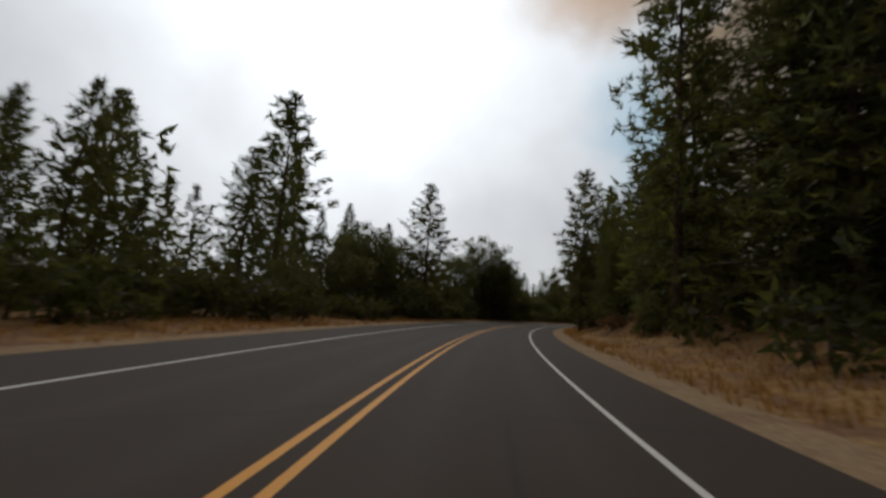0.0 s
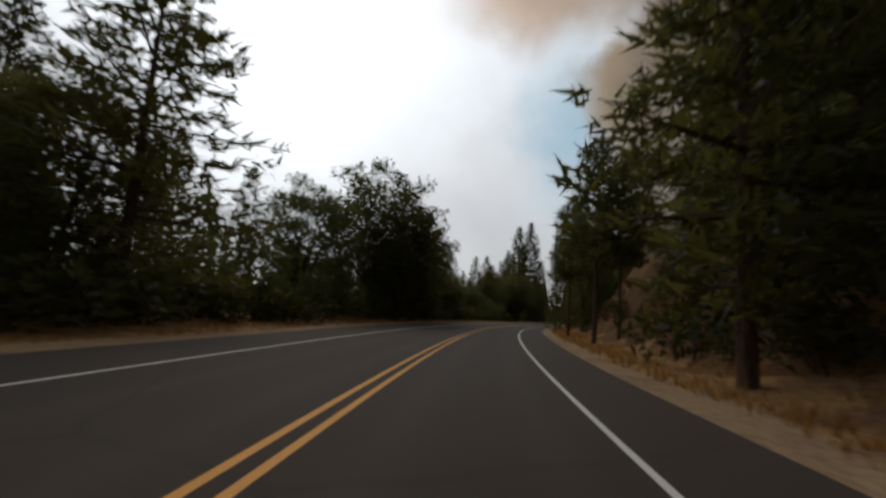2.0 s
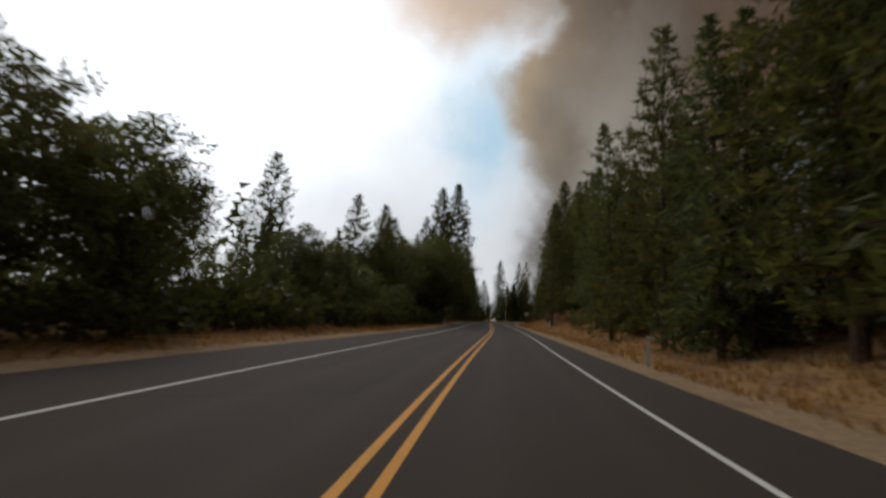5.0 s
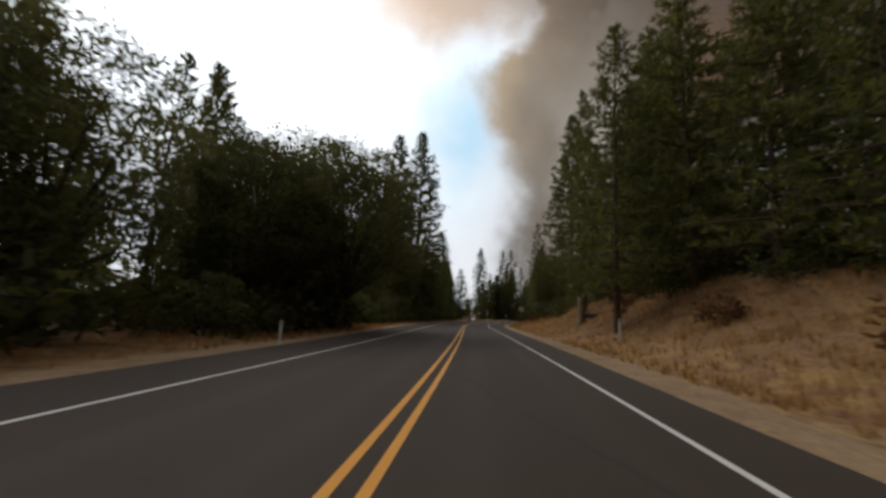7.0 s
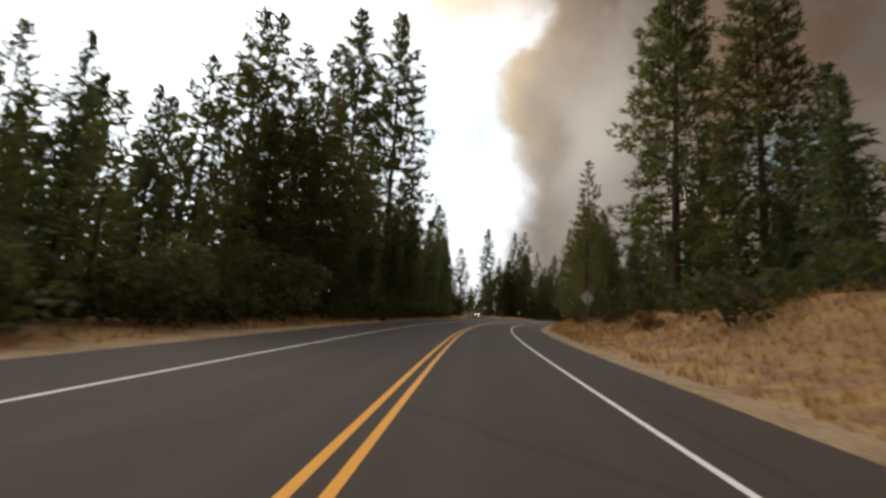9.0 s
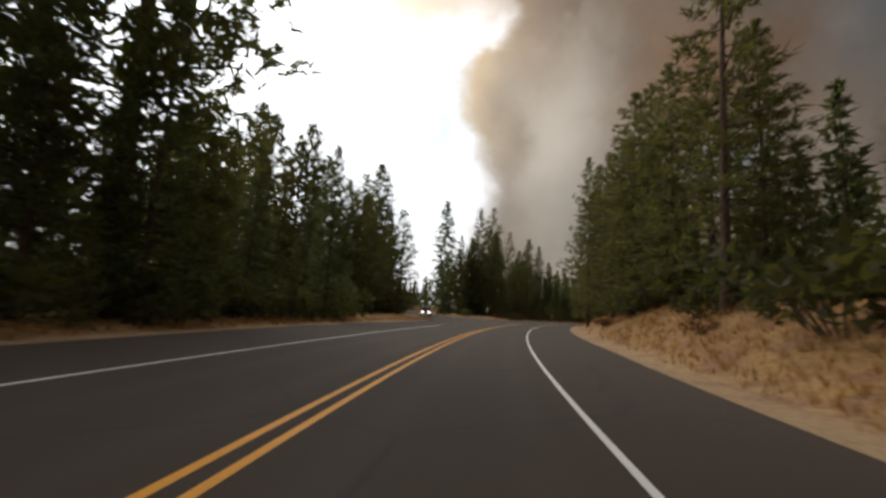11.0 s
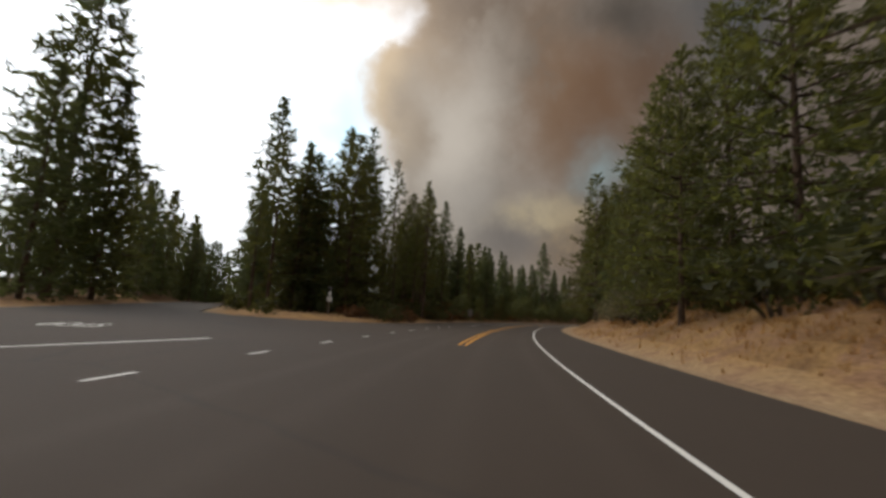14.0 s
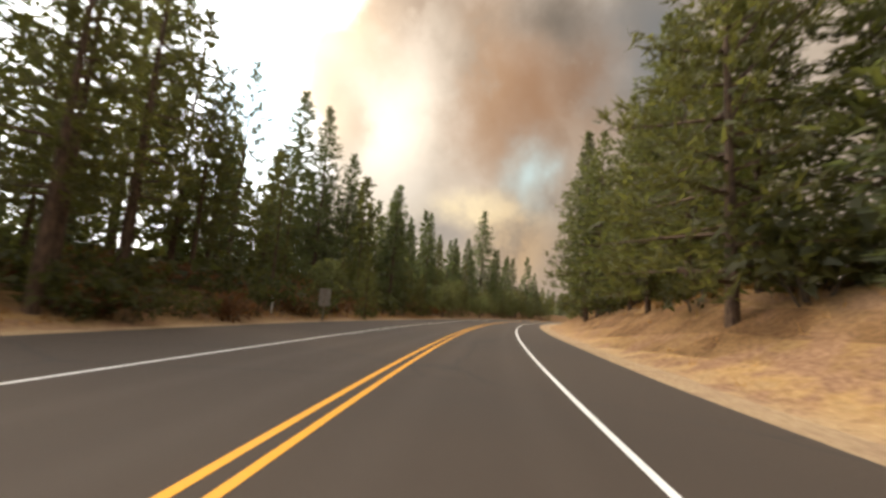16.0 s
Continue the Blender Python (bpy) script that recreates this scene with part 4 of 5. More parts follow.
plant_top("lacy_oak", *(float(c) for c in on_road(187.0, -12.4)), 14.0, 1, 1.1)
plant_top("fir", 240.5, 402.7, 29.3, 0, 1.15)
plant_top("fir", 244.5, 400.5, 19.0, 1, 0.9)
plant_top("fir", 135.3, 372.0, 38.5, 0, 1.3)
plant_top("pine", 68.3, 188.8, 25.1, 1, 0.6)
plant_top("pine", 73.5, 186.0, 30.0, 1, 0.62)
plant_top("pine", 70.0, 179.0, 29.0, 2, 0.7)
plant_top("bare_pine", 14.6, 55.4, 20.2, 2, 1.0)
plant_top("pine", -5.7, 64.6, 20.0, 0, 1.3)
plant_top("bare_pine", 19.6, 74.9, 14.8, 0, 1.0)
plant_top("bare_pine", 22.2, 76.4, 13.8, 1, 0.9)
plant_top("bare_pine", 21.5, 84.4, 12.6, 1, 1.0)
plant_top("pine", 24.0, 94.6, 12.8, 2, 1.0)
plant_top("pine", 30.2, 109.6, 17.0, 0, 1.0)
plant_top("near", 30.8, 102.7, 15.2, 0, 1.1)
plant_top("near", 29.8, 97.4, 10.6, 1, 1.2)
plant_top("near", 31.9, 109.1, 18.0, 0, 1.2)
plant_top("near", 36.6, 110.6, 15.0, 1, 1.2)
plant_top("near", 28.6, 94.2, 7.0, 0, 1.2)
plant_top("pine", 29.7, 74.0, 24.0, 2, 1.2)
plant_top("pine", -24.4, 54.9, 28.4, 0, 1.25)
plant_top("pine", -19.9, 38.5, 15.0, 0, 1.2)
plant_top("pine", 13.2, 26.4, 29.0, 1, 1.3)
plant_top("pine", 19.5, 17.0, 27.0, 0, 1.0)
plant_top("pine", 22.5, 24.0, 30.0, 2, 1.0)
plant_top("pine", 17.5, 10.5, 24.0, 1, 1.0)
plant_top("near", 75.0, 190.9, 24.0, 0, 1.2)
plant_top("pine", -22.8, 95.3, 16.7, 1, 1.0)
plant_top("fir", 134.9, 349.0, 21.5, 0, 1.4)
plant_top("fir", 127.9, 419.7, 19.9, 0, 1.1)
plant_top("fir", 130.9, 423.4, 17.0, 1, 1.1)
plant_top("fir", 135.2, 420.8, 16.1, 0, 1.1)
plant_top("fir", 136.6, 416.5, 13.4, 1, 1.1)
plant_top("near", *(float(c) for c in on_road(381.0, 15.2)), 16.4, 0, 1.1)
plant_top("oak", -3.3, 100.3, 7.1, 0, 1.1)
plant_top("oak", -5.2, 97.2, 6.9, 0, 1.1)
plant_top("oak", -1.8, 105.1, 7.3, 0, 1.1)
plant_top("thin", 154.8, 375.5, 39.4, 0, 1.5)
plant_top("thin", 151.1, 378.5, 39.2, 1, 1.5)
plant_top("tall", 108.4, 362.9, 43.5, 0, 1.3)
plant_top("tall", 94.5, 229.4, 45.0, 1, 0.95)
plant_top("lacy_oak", 44.5, 190.1, 17.6, 1, 1.0)

# ---- the forest along the road, stretch by stretch ----
# near bend, both sides
row(("pine", "fir"), -10, 50, -16, -26, 5.0, 8, 12)
row(("far",), 46, 78, -17, -26, 3.0, 7.5, 10.5)
row(("oak", "young"), 5, 78, -11, -16, 5.0, 5, 7.5)
row(("near", "fir"), 10, 32, 13, 18, 5.0, 18, 25)
row(("pine", "young"), 32, 60, 10, 17, 4.0, 6, 10)
row(("far",), 10, 60, 18, 36, 4.0, 11, 15)
row(("pine", "fir"), 64, 94, 19.5, 27, 2.0, 12, 17)
row(("far", "pine"), 92, 130, 15, 34, 3.2, 8, 13)
# the oaks and the straight
row(("oak",), 96, 165, -13, -20, 8.0, 7, 9.5)
row(("oak",), 72, 112, -10.0, -12.5, 5.0, 3.5, 5.5)
row(("oak", "young"), 112, 180, -10.5, -13.5, 5.0, 4, 6)
row(("far",), 85, 180, -22, -48, 4.6, 9, 13)
row(("near", "fir", "pine"), 118, 160, 10, 14, 4.4, 12, 17)
row(("far",), 120, 182, 18, 36, 3.6, 13, 20)
row(("oak",), 180, 206, -13, -20, 6.0, 10, 14)
row(("oak",), 176, 216, -10.3, -12.5, 5.0, 3, 5)
row(("oak", "young", "pine"), 206, 240, -12, -20, 4.0, 6, 10)
row(("far",), 178, 250, -22, -48, 3.8, 11, 15)
row(("oak", "young"), 178, 290, -10.5, -14, 5.0, 4, 6.5)
row(("pine", "fir"), 168, 206, 19, 27, 4.4, 17, 25)
row(("fir", "young"), 206, 245, 18, 28, 4.0, 8, 14)
# bend to the junction
row(("fir", "pine"), 240, 300, -15, -24, 4.4, 12, 14)
row(("far", "far", "fir"), 234, 300, -23, -38, 2.0, 11, 15)
row(("far", "far", "fir"), 290, 336, -31, -45, 1.8, 11, 15)
row(("young", "shrub"), 290, 350, -24.5, -31, 1.6, 3, 6, 1.2)
row(("pine", "fir"), 288, 330, -31, -46, 3.0, 15, 19)
row(("pine", "fir", "young"), 244, 290, 11.5, 22, 4.0, 7, 12)
row(("near",), 290, 350, 12.4, 15.5, 5.0, 15, 20, 3.0)
row(("far",), 240, 350, 18, 40, 3.6, 12, 16)
# beyond the junction
row(("thin",), 364, 412, -14, -30, 3.2, 11, 17)
row(("young", "small_oak"), 400, 520, -9.5, -15, 2.0, 4, 7.5)
row(("fir", "far"), 405, 520, -13, -32, 3.2, 13, 20)
row(("near", "near", "young"), 350, 425, 12.6, 15.5, 4.4, 11, 17)
row(("far",), 350, 470, 15, 40, 4.0, 9, 13)
row(("young",), 425, 520, 10.0, 14, 3.0, 3, 6)
row(("far",), 440, 600, -34, -14, 3.0, 7, 11)
row(("fir", "far"), 366, 415, -20, -30, 2.6, 6, 9)
row(("fir", "pine"), 370, 402, -26, -42, 2.6, 15, 20)
row(("far",), 405, 470, -16, -40, 2.0, 12, 17)
row(("small_oak", "far"), 440, 520, -11, -22, 1.8, 6, 9)
# undergrowth at the forest's edge
row(("shrub",), 0, 345, -10.5, -15, 2.1, 1.6, 3.4, 1.0)
row(("shrub",), 0, 66, 10.5, 16, 3.0, 1.4, 3.0, 1.0)
row(("shrub",), 108, 240, 10.5, 16, 3.0, 1.4, 3.0, 1.0)
row(("shrub",), 240, 430, 11.0, 16, 2.6, 1.6, 3.6, 1.0)
row(("shrub", "russet", "russet"), 362, 440, -10.5, -17, 1.0, 1.2, 2.6, 0.8)
row(("shrub", "shrub", "russet", "young"), 106, 128, 8.5, 18, 1.1, 1.2, 3.2, 0.9)
row(("shrub", "russet", "shrub"), 68, 106, 10.5, 18, 1.2, 0.8, 2.0, 0.8)
row(("shrub", "shrub", "russet", "oak"), 26, 68, 9.6, 17, 0.6, 1.2, 3.0, 0.8)
row(("shrub", "oak"), 106, 135, 10.0, 17, 1.3, 1.6, 4.2, 0.9)
row(("russet",), 128, 300, 10.0, 14, 7.0, 0.7, 1.3, 1.0)
# woods at the sides of the side road
for i in range(26):
    p = 26 + 8.0 * i
    for sign in (-1, 1):
        o = SIDE_A + SIDE_WAY * (p + 4 * float(rng.random())) + Vector((SIDE_WAY.y, -SIDE_WAY.x)) * sign * (8.5 + 5 * float(rng.random()))
        s_here, u_here = road_coords([o.x], [o.y])
        tall = (19, 27) if sign < 0 and p > 40 else (8, 13)
        if abs(float(u_here[0])) > 22 and free(o.x, o.y, 3.0) and (sign < 0 or p > 46):
            plant("fir" if sign < 0 and p < 110 else "far", o.x, o.y, tall[0] + (tall[1] - tall[0]) * float(rng.random()))


# the side road turns out of sight: woods close the view along it
for i in range(46):
    o = SIDE_A + SIDE_WAY * (122 + 70 * float(rng.random())) + Vector((SIDE_WAY.y, -SIDE_WAY.x)) * (26 * float(rng.random()) - 13)
    if free(o.x, o.y, 2.4):
        plant("far" if i % 3 else "fir", o.x, o.y, 7.5 + 4.5 * float(rng.random()))
for x, y, h in ((131.5, 408.0, 14.5), (129.0, 416.0, 19.0), (134.5, 424.0, 17.0)):
    plant("fir", x, y, h)


def make_far_woods():
    """Woods behind the first rows: ragged conifers too many to count."""
    g = np.random.default_rng(77)
    n = 2600
    s, u = g.uniform(-60, 640, n), (27 + 213 * g.random(n) ** 1.35) * np.where(g.random(n) < 0.5, -1, 1)
    x, y = on_road(s, u)
    s2, u2 = road_coords(x, y)
    p, q = side_coords(x, y)
    ok = (abs(u2) > 26.5) & ~((p > -20) & (abs(q) < 12)) & ~in_mouth(s2, u2, p, q, 3.0)
    x, y, s2 = x[ok], y[ok], s2[ok]
    n = len(x)
    z = ground_height(x, y)
    h = g.uniform(10, 17, n) * np.interp(s2, [0, 380, 460], [1.0, 1.0, 0.7])
    b = 64
    k = g.random((n, b)) ** 1.3
    az = g.random((n, b)) * 6.2832
    r = h[:, None] * 0.2 * (1 - k) * np.sqrt(g.random((n, b)))
    c = np.stack([x[:, None] + r * np.cos(az), y[:, None] + r * np.sin(az), z[:, None] + h[:, None] * (0.02 + 0.93 * k)], -1).reshape(-1, 3)
    me = sprays("far_woods", c, 0.2, 1.15, 1, g, FIR_NEEDLE, slim=0.6)
    return tagged(new("far_woods", me), "dark conifer woods filling the distance", "woods", kind="stuff")


make_far_woods()


def make_undergrowth():
    """Brush and saplings under the trees, too many to count."""
    g = np.random.default_rng(78)
    n = 2600
    s, u = g.uniform(-20, 480, n), g.uniform(0, 1, n)
    u = np.where(g.random(n) < 0.62, -(13.0 + 26 * u), np.where((s > 20) & (s < 140), 10.5, 16.5) + 24 * u)
    x, y = on_road(s, u)
    s2, u2 = road_coords(x, y)
    p, q = side_coords(x, y)
    ok = (abs(u2) > 10.3) & ~((p > -12) & (abs(q) < SIDE_HALF + 2.5)) & ~in_mouth(s2, u2, p, q, 2.5)
    ok &= ~((s2 > OPEN[0]) & (s2 < OPEN[1]) & (u2 > OPEN[2]) & (u2 < 0))
    ok &= ~((s2 > 66) & (s2 < 108) & (u2 > 0) & (u2 < 17))
    ok &= (x - 136.0) ** 2 + (y - 335.0) ** 2 > 64
    x, y = x[ok], y[ok]
    z = ground_height(x, y)
    n, b = len(x), 46
    h = g.uniform(0.9, 2.6, n)[:, None]
    k = g.random((n, b))
    az, r = g.random((n, b)) * 6.2832, h * 0.75 * np.sqrt(g.random((n, b))) * (1 - 0.5 * k)
    c = np.stack([x[:, None] + r * np.cos(az), y[:, None] + r * np.sin(az), z[:, None] + h * (0.05 + 0.9 * k)], -1).reshape(-1, 3)
    me = sprays("undergrowth", c, 0.15, 0.55, 1, g, SHRUB_LEAF, slim=0.7)
    return tagged(new("undergrowth", me), "dusty green brush under the trees", "undergrowth", kind="stuff")


make_undergrowth()


# ---- dry grass of the verges ----
def make_grass(name, label, s0, s1, u0, u1, count, seed, low, high):
    g = np.random.default_rng(seed)
    s = s0 + (s1 - s0) * g.random(count)
    u = u0 + (u1 - u0) * g.random(count) ** 1.1
    x, y = on_road(s, u)
    thick = ripple(x * 0.8, y * 0.8) + g.normal(size=count) * 0.3 > -0.25
    p, q = side_coords(x, y)
    bare = (s > 66) & (s < 110) & (u > 10.5)
    bare |= (s > 368) & (u > 0) & (u < 11.5) & (g.random(count) < 0.9)
    bare |= (s > 285) & (u > 0) & (u < 10.5) & (g.random(count) < 0.8)
    clear = abs(u) > edge_of(s, u) + 0.8 + 0.8 * g.random(count)
    keep = thick & clear & ~bare & ~((p > -12) & (abs(q) < SIDE_HALF + 0.6)) & ~in_mouth(s, u, p, q, 0.4)
    x, y = x[keep], y[keep]
    z = ground_height(x, y)
    n, b = len(x), 4
    c = np.repeat(np.stack([x, y, z], 1), b, 0)
    n *= b
    a = g.random(n) * 6.2832
    h = low + (high - low) * g.random(n)
    root = c + np.stack([np.cos(a), np.sin(a), 0 * a], 1) * (0.16 * g.random(n))[:, None]
    tip = root + np.stack([np.cos(a) * h * 0.45, np.sin(a) * h * 0.45, h], 1)
    side = np.stack([-np.sin(a), np.cos(a), 0 * a], 1) * 0.02
    v = np.stack([root - side, root + side, tip], 1).reshape(-1, 3)
    f = np.arange(n * 3).reshape(-1, 3)
    return tagged(new(name, mesh_of(name, v, f, STRAW)), label, "grass", kind="stuff")


make_grass("dry_grass", "straw-coloured dry grass on the bank", -5, 430, 6.3, 15.5, 36000, 3, 0.10, 0.38)
make_grass("dry_grass", "straw-coloured dry grass along the verge", -5, 430, -6.6, -12.5, 22000, 4, 0.08, 0.30)


# ---- signs, posts and the waiting car ----
def bare_metal_look(tools, place, tree):
    node, calc, mix, ramp, noisy = tools
    return ramp(noisy(place, 6.0, 5.0, 0.6).outputs["Fac"], [(0.3, (0.36, 0.36, 0.35)), (0.7, (0.52, 0.52, 0.50))]), None


SHEET = surface("weathered_sheet_metal", bare_metal_look, rough=0.55, bump=0.1, bump_scale=40.0, bump_far=0.002)
POST_WOOD = surface("grey_post_wood", plain_look((0.12, 0.09, 0.065), (0.24, 0.19, 0.15), 9.0), rough=0.9, bump=0.5, bump_scale=30.0, bump_far=0.01)
PALE_WOOD = surface("weathered_wood", bark_look((0.20, 0.17, 0.14), (0.42, 0.37, 0.31)), rough=0.85, bump=0.6, bump_scale=14.0, bump_far=0.03, spec=0.1)
STUMP_WOOD = surface("weathered_stump", bark_look((0.13, 0.095, 0.058), (0.30, 0.225, 0.14)), rough=0.9, bump=0.7, bump_scale=10.0, bump_far=0.04, spec=0.1)
# darker copy of the sheet metal: the panel's shade painted as base colour
SHADED_SHEET = surface("shaded_sheet", plain_look((0.13, 0.11, 0.09), (0.22, 0.19, 0.16), 6.0), rough=0.8, bump=0, spec=0.2)
MARKER = surface("white_marker_plastic", plain_look((0.60, 0.59, 0.55), (0.74, 0.73, 0.70), 12.0), rough=0.5, bump=0)
SIGN_RED = surface("red_sign_face", plain_look((0.42, 0.03, 0.03), (0.50, 0.04, 0.04), 5.0), rough=0.4, bump=0)
SIGN_DARK = surface("dark_sign_face", plain_look((0.018, 0.018, 0.020), (0.035, 0.035, 0.038), 5.0), rough=0.4, bump=0)
SIGN_WHITE = surface("white_sign_face", plain_look((0.66, 0.66, 0.63), (0.76, 0.76, 0.74), 5.0), rough=0.4, bump=0)
SIGN_YELLOW = surface("yellow_sign_face", plain_look((0.70, 0.42, 0.02), (0.76, 0.48, 0.03), 5.0), rough=0.4, bump=0)
REFLECTOR = surface("amber_reflector", plain_look((0.55, 0.20, 0.03), (0.65, 0.28, 0.05), 20.0), rough=0.2, bump=0)
CAR_PAINT = surface("dark_green_car_paint", plain_look((0.085, 0.095, 0.088), (0.105, 0.115, 0.105), 2.0), rough=0.25, bump=0, spec=0.6)
CAR_ROOF = surface("pale_car_paint", plain_look((0.46, 0.47, 0.46), (0.54, 0.55, 0.54), 2.0), rough=0.28, bump=0, spec=0.6)
CAR_TRIM = surface("black_trim", plain_look((0.015, 0.015, 0.016), (0.03, 0.03, 0.031), 8.0), rough=0.6, bump=0)
RUBBER = surface("tyre_rubber", plain_look((0.014, 0.014, 0.014), (0.028, 0.027, 0.026), 14.0), rough=0.85, bump=0.2, bump_scale=60.0, bump_far=0.004)
RIM_METAL = surface("wheel_metal", plain_look((0.40, 0.40, 0.41), (0.50, 0.50, 0.51), 8.0), rough=0.3, bump=0)


def glass_look():
    m = bpy.data.materials.new("car_glass")
    m.use_nodes = True
    p = m.node_tree.nodes["Principled BSDF"]
    p.inputs["Base Color"].default_value = (0.03, 0.035, 0.035, 1)
    p.inputs["Roughness"].default_value = 0.05
    p.inputs["Specular IOR Level"].default_value = 0.8
    return m


def lamp_look():
    m = bpy.data.materials.new("lit_headlamp")
    m.use_nodes = True
    p = m.node_tree.nodes["Principled BSDF"]
    p.inputs["Base Color"].default_value = (0.9, 0.9, 0.85, 1)
    p.inputs["Emission Color"].default_value = (1.0, 0.94, 0.82, 1)
    p.inputs["Emission Strength"].default_value = 14.0
    return m


GLASS, LAMP = glass_look(), lamp_look()


def from_bm(name, bm, material):
    me = bpy.data.meshes.new(name)
    bmesh.ops.recalc_face_normals(bm, faces=bm.faces)
    bm.to_mesh(me)
    bm.free()
    me.materials.append(material)
    return me


def part(name, bm, material, parent, label=""):
    return put(name, from_bm(name, bm, material), parent, label)


def slab(outline, depth, bevel=0.0):
    """A plate: the outline in x and z, thickened along y, with softened edges."""
    bm = bmesh.new()
    f = bm.faces.new([bm.verts.new((x, -depth / 2, z)) for x, z in outline])
    out = bmesh.ops.extrude_face_region(bm, geom=[f])
    bmesh.ops.translate(bm, verts=[v for v in out["geom"] if isinstance(v, bmesh.types.BMVert)], vec=(0, depth, 0))
    if bevel:
        bmesh.ops.bevel(bm, geom=list(bm.edges), offset=bevel, segments=2, affect="EDGES", profile=0.5)
    return bm


def box(sx, sy, sz, at=(0, 0, 0), bevel=0.01):
    bm = bmesh.new()
    bmesh.ops.create_cube(bm, size=1.0)
    bmesh.ops.scale(bm, vec=(sx, sy, sz), verts=bm.verts)
    bmesh.ops.translate(bm, vec=at, verts=bm.verts)
    if bevel:
        bmesh.ops.bevel(bm, geom=list(bm.edges), offset=bevel, segments=2, affect="EDGES", profile=0.5)
    return bm


def drum(radius, depth, at=(0, 0, 0), along="x", sides=20, bevel=0.0):
    bm = bmesh.new()
    bmesh.ops.create_cone(bm, cap_ends=True, segments=sides, radius1=radius, radius2=radius, depth=depth)
    turn = {"x": Euler((0, radians(90), 0)), "y": Euler((radians(90), 0, 0)), "z": Euler((0, 0, 0))}[along]
    bmesh.ops.rotate(bm, cent=(0, 0, 0), matrix=turn.to_matrix(), verts=bm.verts)
    bmesh.ops.translate(bm, vec=at, verts=bm.verts)
    if bevel:
        bmesh.ops.bevel(bm, geom=[e for e in bm.edges if len(e.link_faces) == 2 and e.calc_face_angle(0) > 0.8], offset=bevel, segments=2, affect="EDGES")
    return bm


def base_at(name, x, y, heading, label, category, group=""):
    """An Empty on the ground; its y axis points along the heading."""
    z = float(ground_height([x], [y])[0])
    ob = new(name)
    ob.matrix_basis = pose(x, y, z, 0, 0, -heading)
    return tagged(ob, label, category, group)


def rect(w, h, z):
    return [(-w / 2, z - h / 2), (w / 2, z - h / 2), (w / 2, z + h / 2), (-w / 2, z + h / 2)]


# back of a stop sign, turned to the side road
side_heading = math.degrees(math.atan2(SIDE_WAY.x, SIDE_WAY.y))
stop = base_at("stop_sign", 107.6, 307.5, side_heading + 8, "stop sign seen from its bare grey back, on a dark post", "road sign")
part("post", box(0.09, 0.06, 3.65, (0, -0.045, 1.40), 0.008), POST_WOOD, stop)
octagon = [(0.41 * math.cos(radians(22.5 + 45 * k)), 2.84 + 0.41 * math.sin(radians(22.5 + 45 * k))) for k in range(8)]
plate = part("plate", slab(octagon, 0.006), SHEET, stop, "bare grey metal back")
face = part("face", slab([(x * 0.97, 2.84 + (z - 2.84) * 0.97) for x, z in octagon], 0.003), SIGN_RED, plate, "red front")
face.location = (0, 0.006, 0)
for z in (2.66, 3.02):
    b = part("bolt", drum(0.014, 0.02, (0, -0.08, z), "y", 10), SHEET, stop)

# back of a diamond warning sign on the bank
dia = base_at("warning_sign", 80.7, 224.6, 2, "diamond warning sign seen from its grey back on a thin post", "road sign")
part("post", box(0.07, 0.05, 4.1, (0, -0.03, 1.55), 0.008), POST_WOOD, dia)
zc = 2.75
plate = part("plate", slab([(0, zc - 0.62), (0.62, zc), (0, zc + 0.62), (-0.62, zc)], 0.006), SHEET, dia, "dull grey metal back")
face = part("face", slab([(0, zc - 0.6), (0.6, zc), (0, zc + 0.6), (-0.6, zc)], 0.003), SIGN_YELLOW, plate, "yellow front")
face.location = (0, 0.006, 0)

# route sign across the side road: three plates on one post
route = base_at("route_sign", 133.9, 337.8, 206, "route marker with three stacked plates on a wooden post", "road sign")
part("post", box(0.10, 0.08, 3.3, (0, -0.055, 1.35), 0.008), POST_WOOD, route)
part("top_plate", slab(rect(0.50, 0.32, 2.84), 0.006, 0.0), SIGN_DARK, route, "small dark plate")
part("bar", box(0.34, 0.004, 0.05, (0, 0.006, 2.86), 0), SIGN_WHITE, route)
mid = part("shield_plate", slab(rect(0.46, 0.60, 2.30), 0.006), SIGN_DARK, route, "dark plate with a white shield")
spade = [(x * 0.55, z) for x, z in [(-0.06, 2.02), (0.06, 2.02), (0.22, 2.10), (0.25, 2.24), (0.14, 2.40), (0.0, 2.58), (-0.14, 2.40), (-0.25, 2.24), (-0.22, 2.10)]]
sp = part("shield", slab(spade, 0.004), SIGN_WHITE, mid)
sp.location = (0, 0.006, 0)
low = part("lower_plate", slab(rect(0.48, 0.50, 1.66), 0.006), SIGN_WHITE, route, "white plate with dark bars")
for w, z in ((0.30, 1.74), (0.22, 1.58)):
    part("bar", box(w, 0.004, 0.07, (0, 0.006, z), 0), SIGN_DARK, low)

# back of a tall panel beyond the junction, its shade put into the plate's colour
panel = base_at("road_sign", 162.8, 349.2, 50, "sign panel coloured dark as in shade, seen from behind on a thin post", "road sign")
part("post", box(0.07, 0.06, 2.6, (0, -0.035, 1.0), 0.008), POST_WOOD, panel)
part("plate", slab(rect(0.75, 1.1, 1.75), 0.006), SHADED_SHEET, panel, "grey metal back coloured dark as in shade")


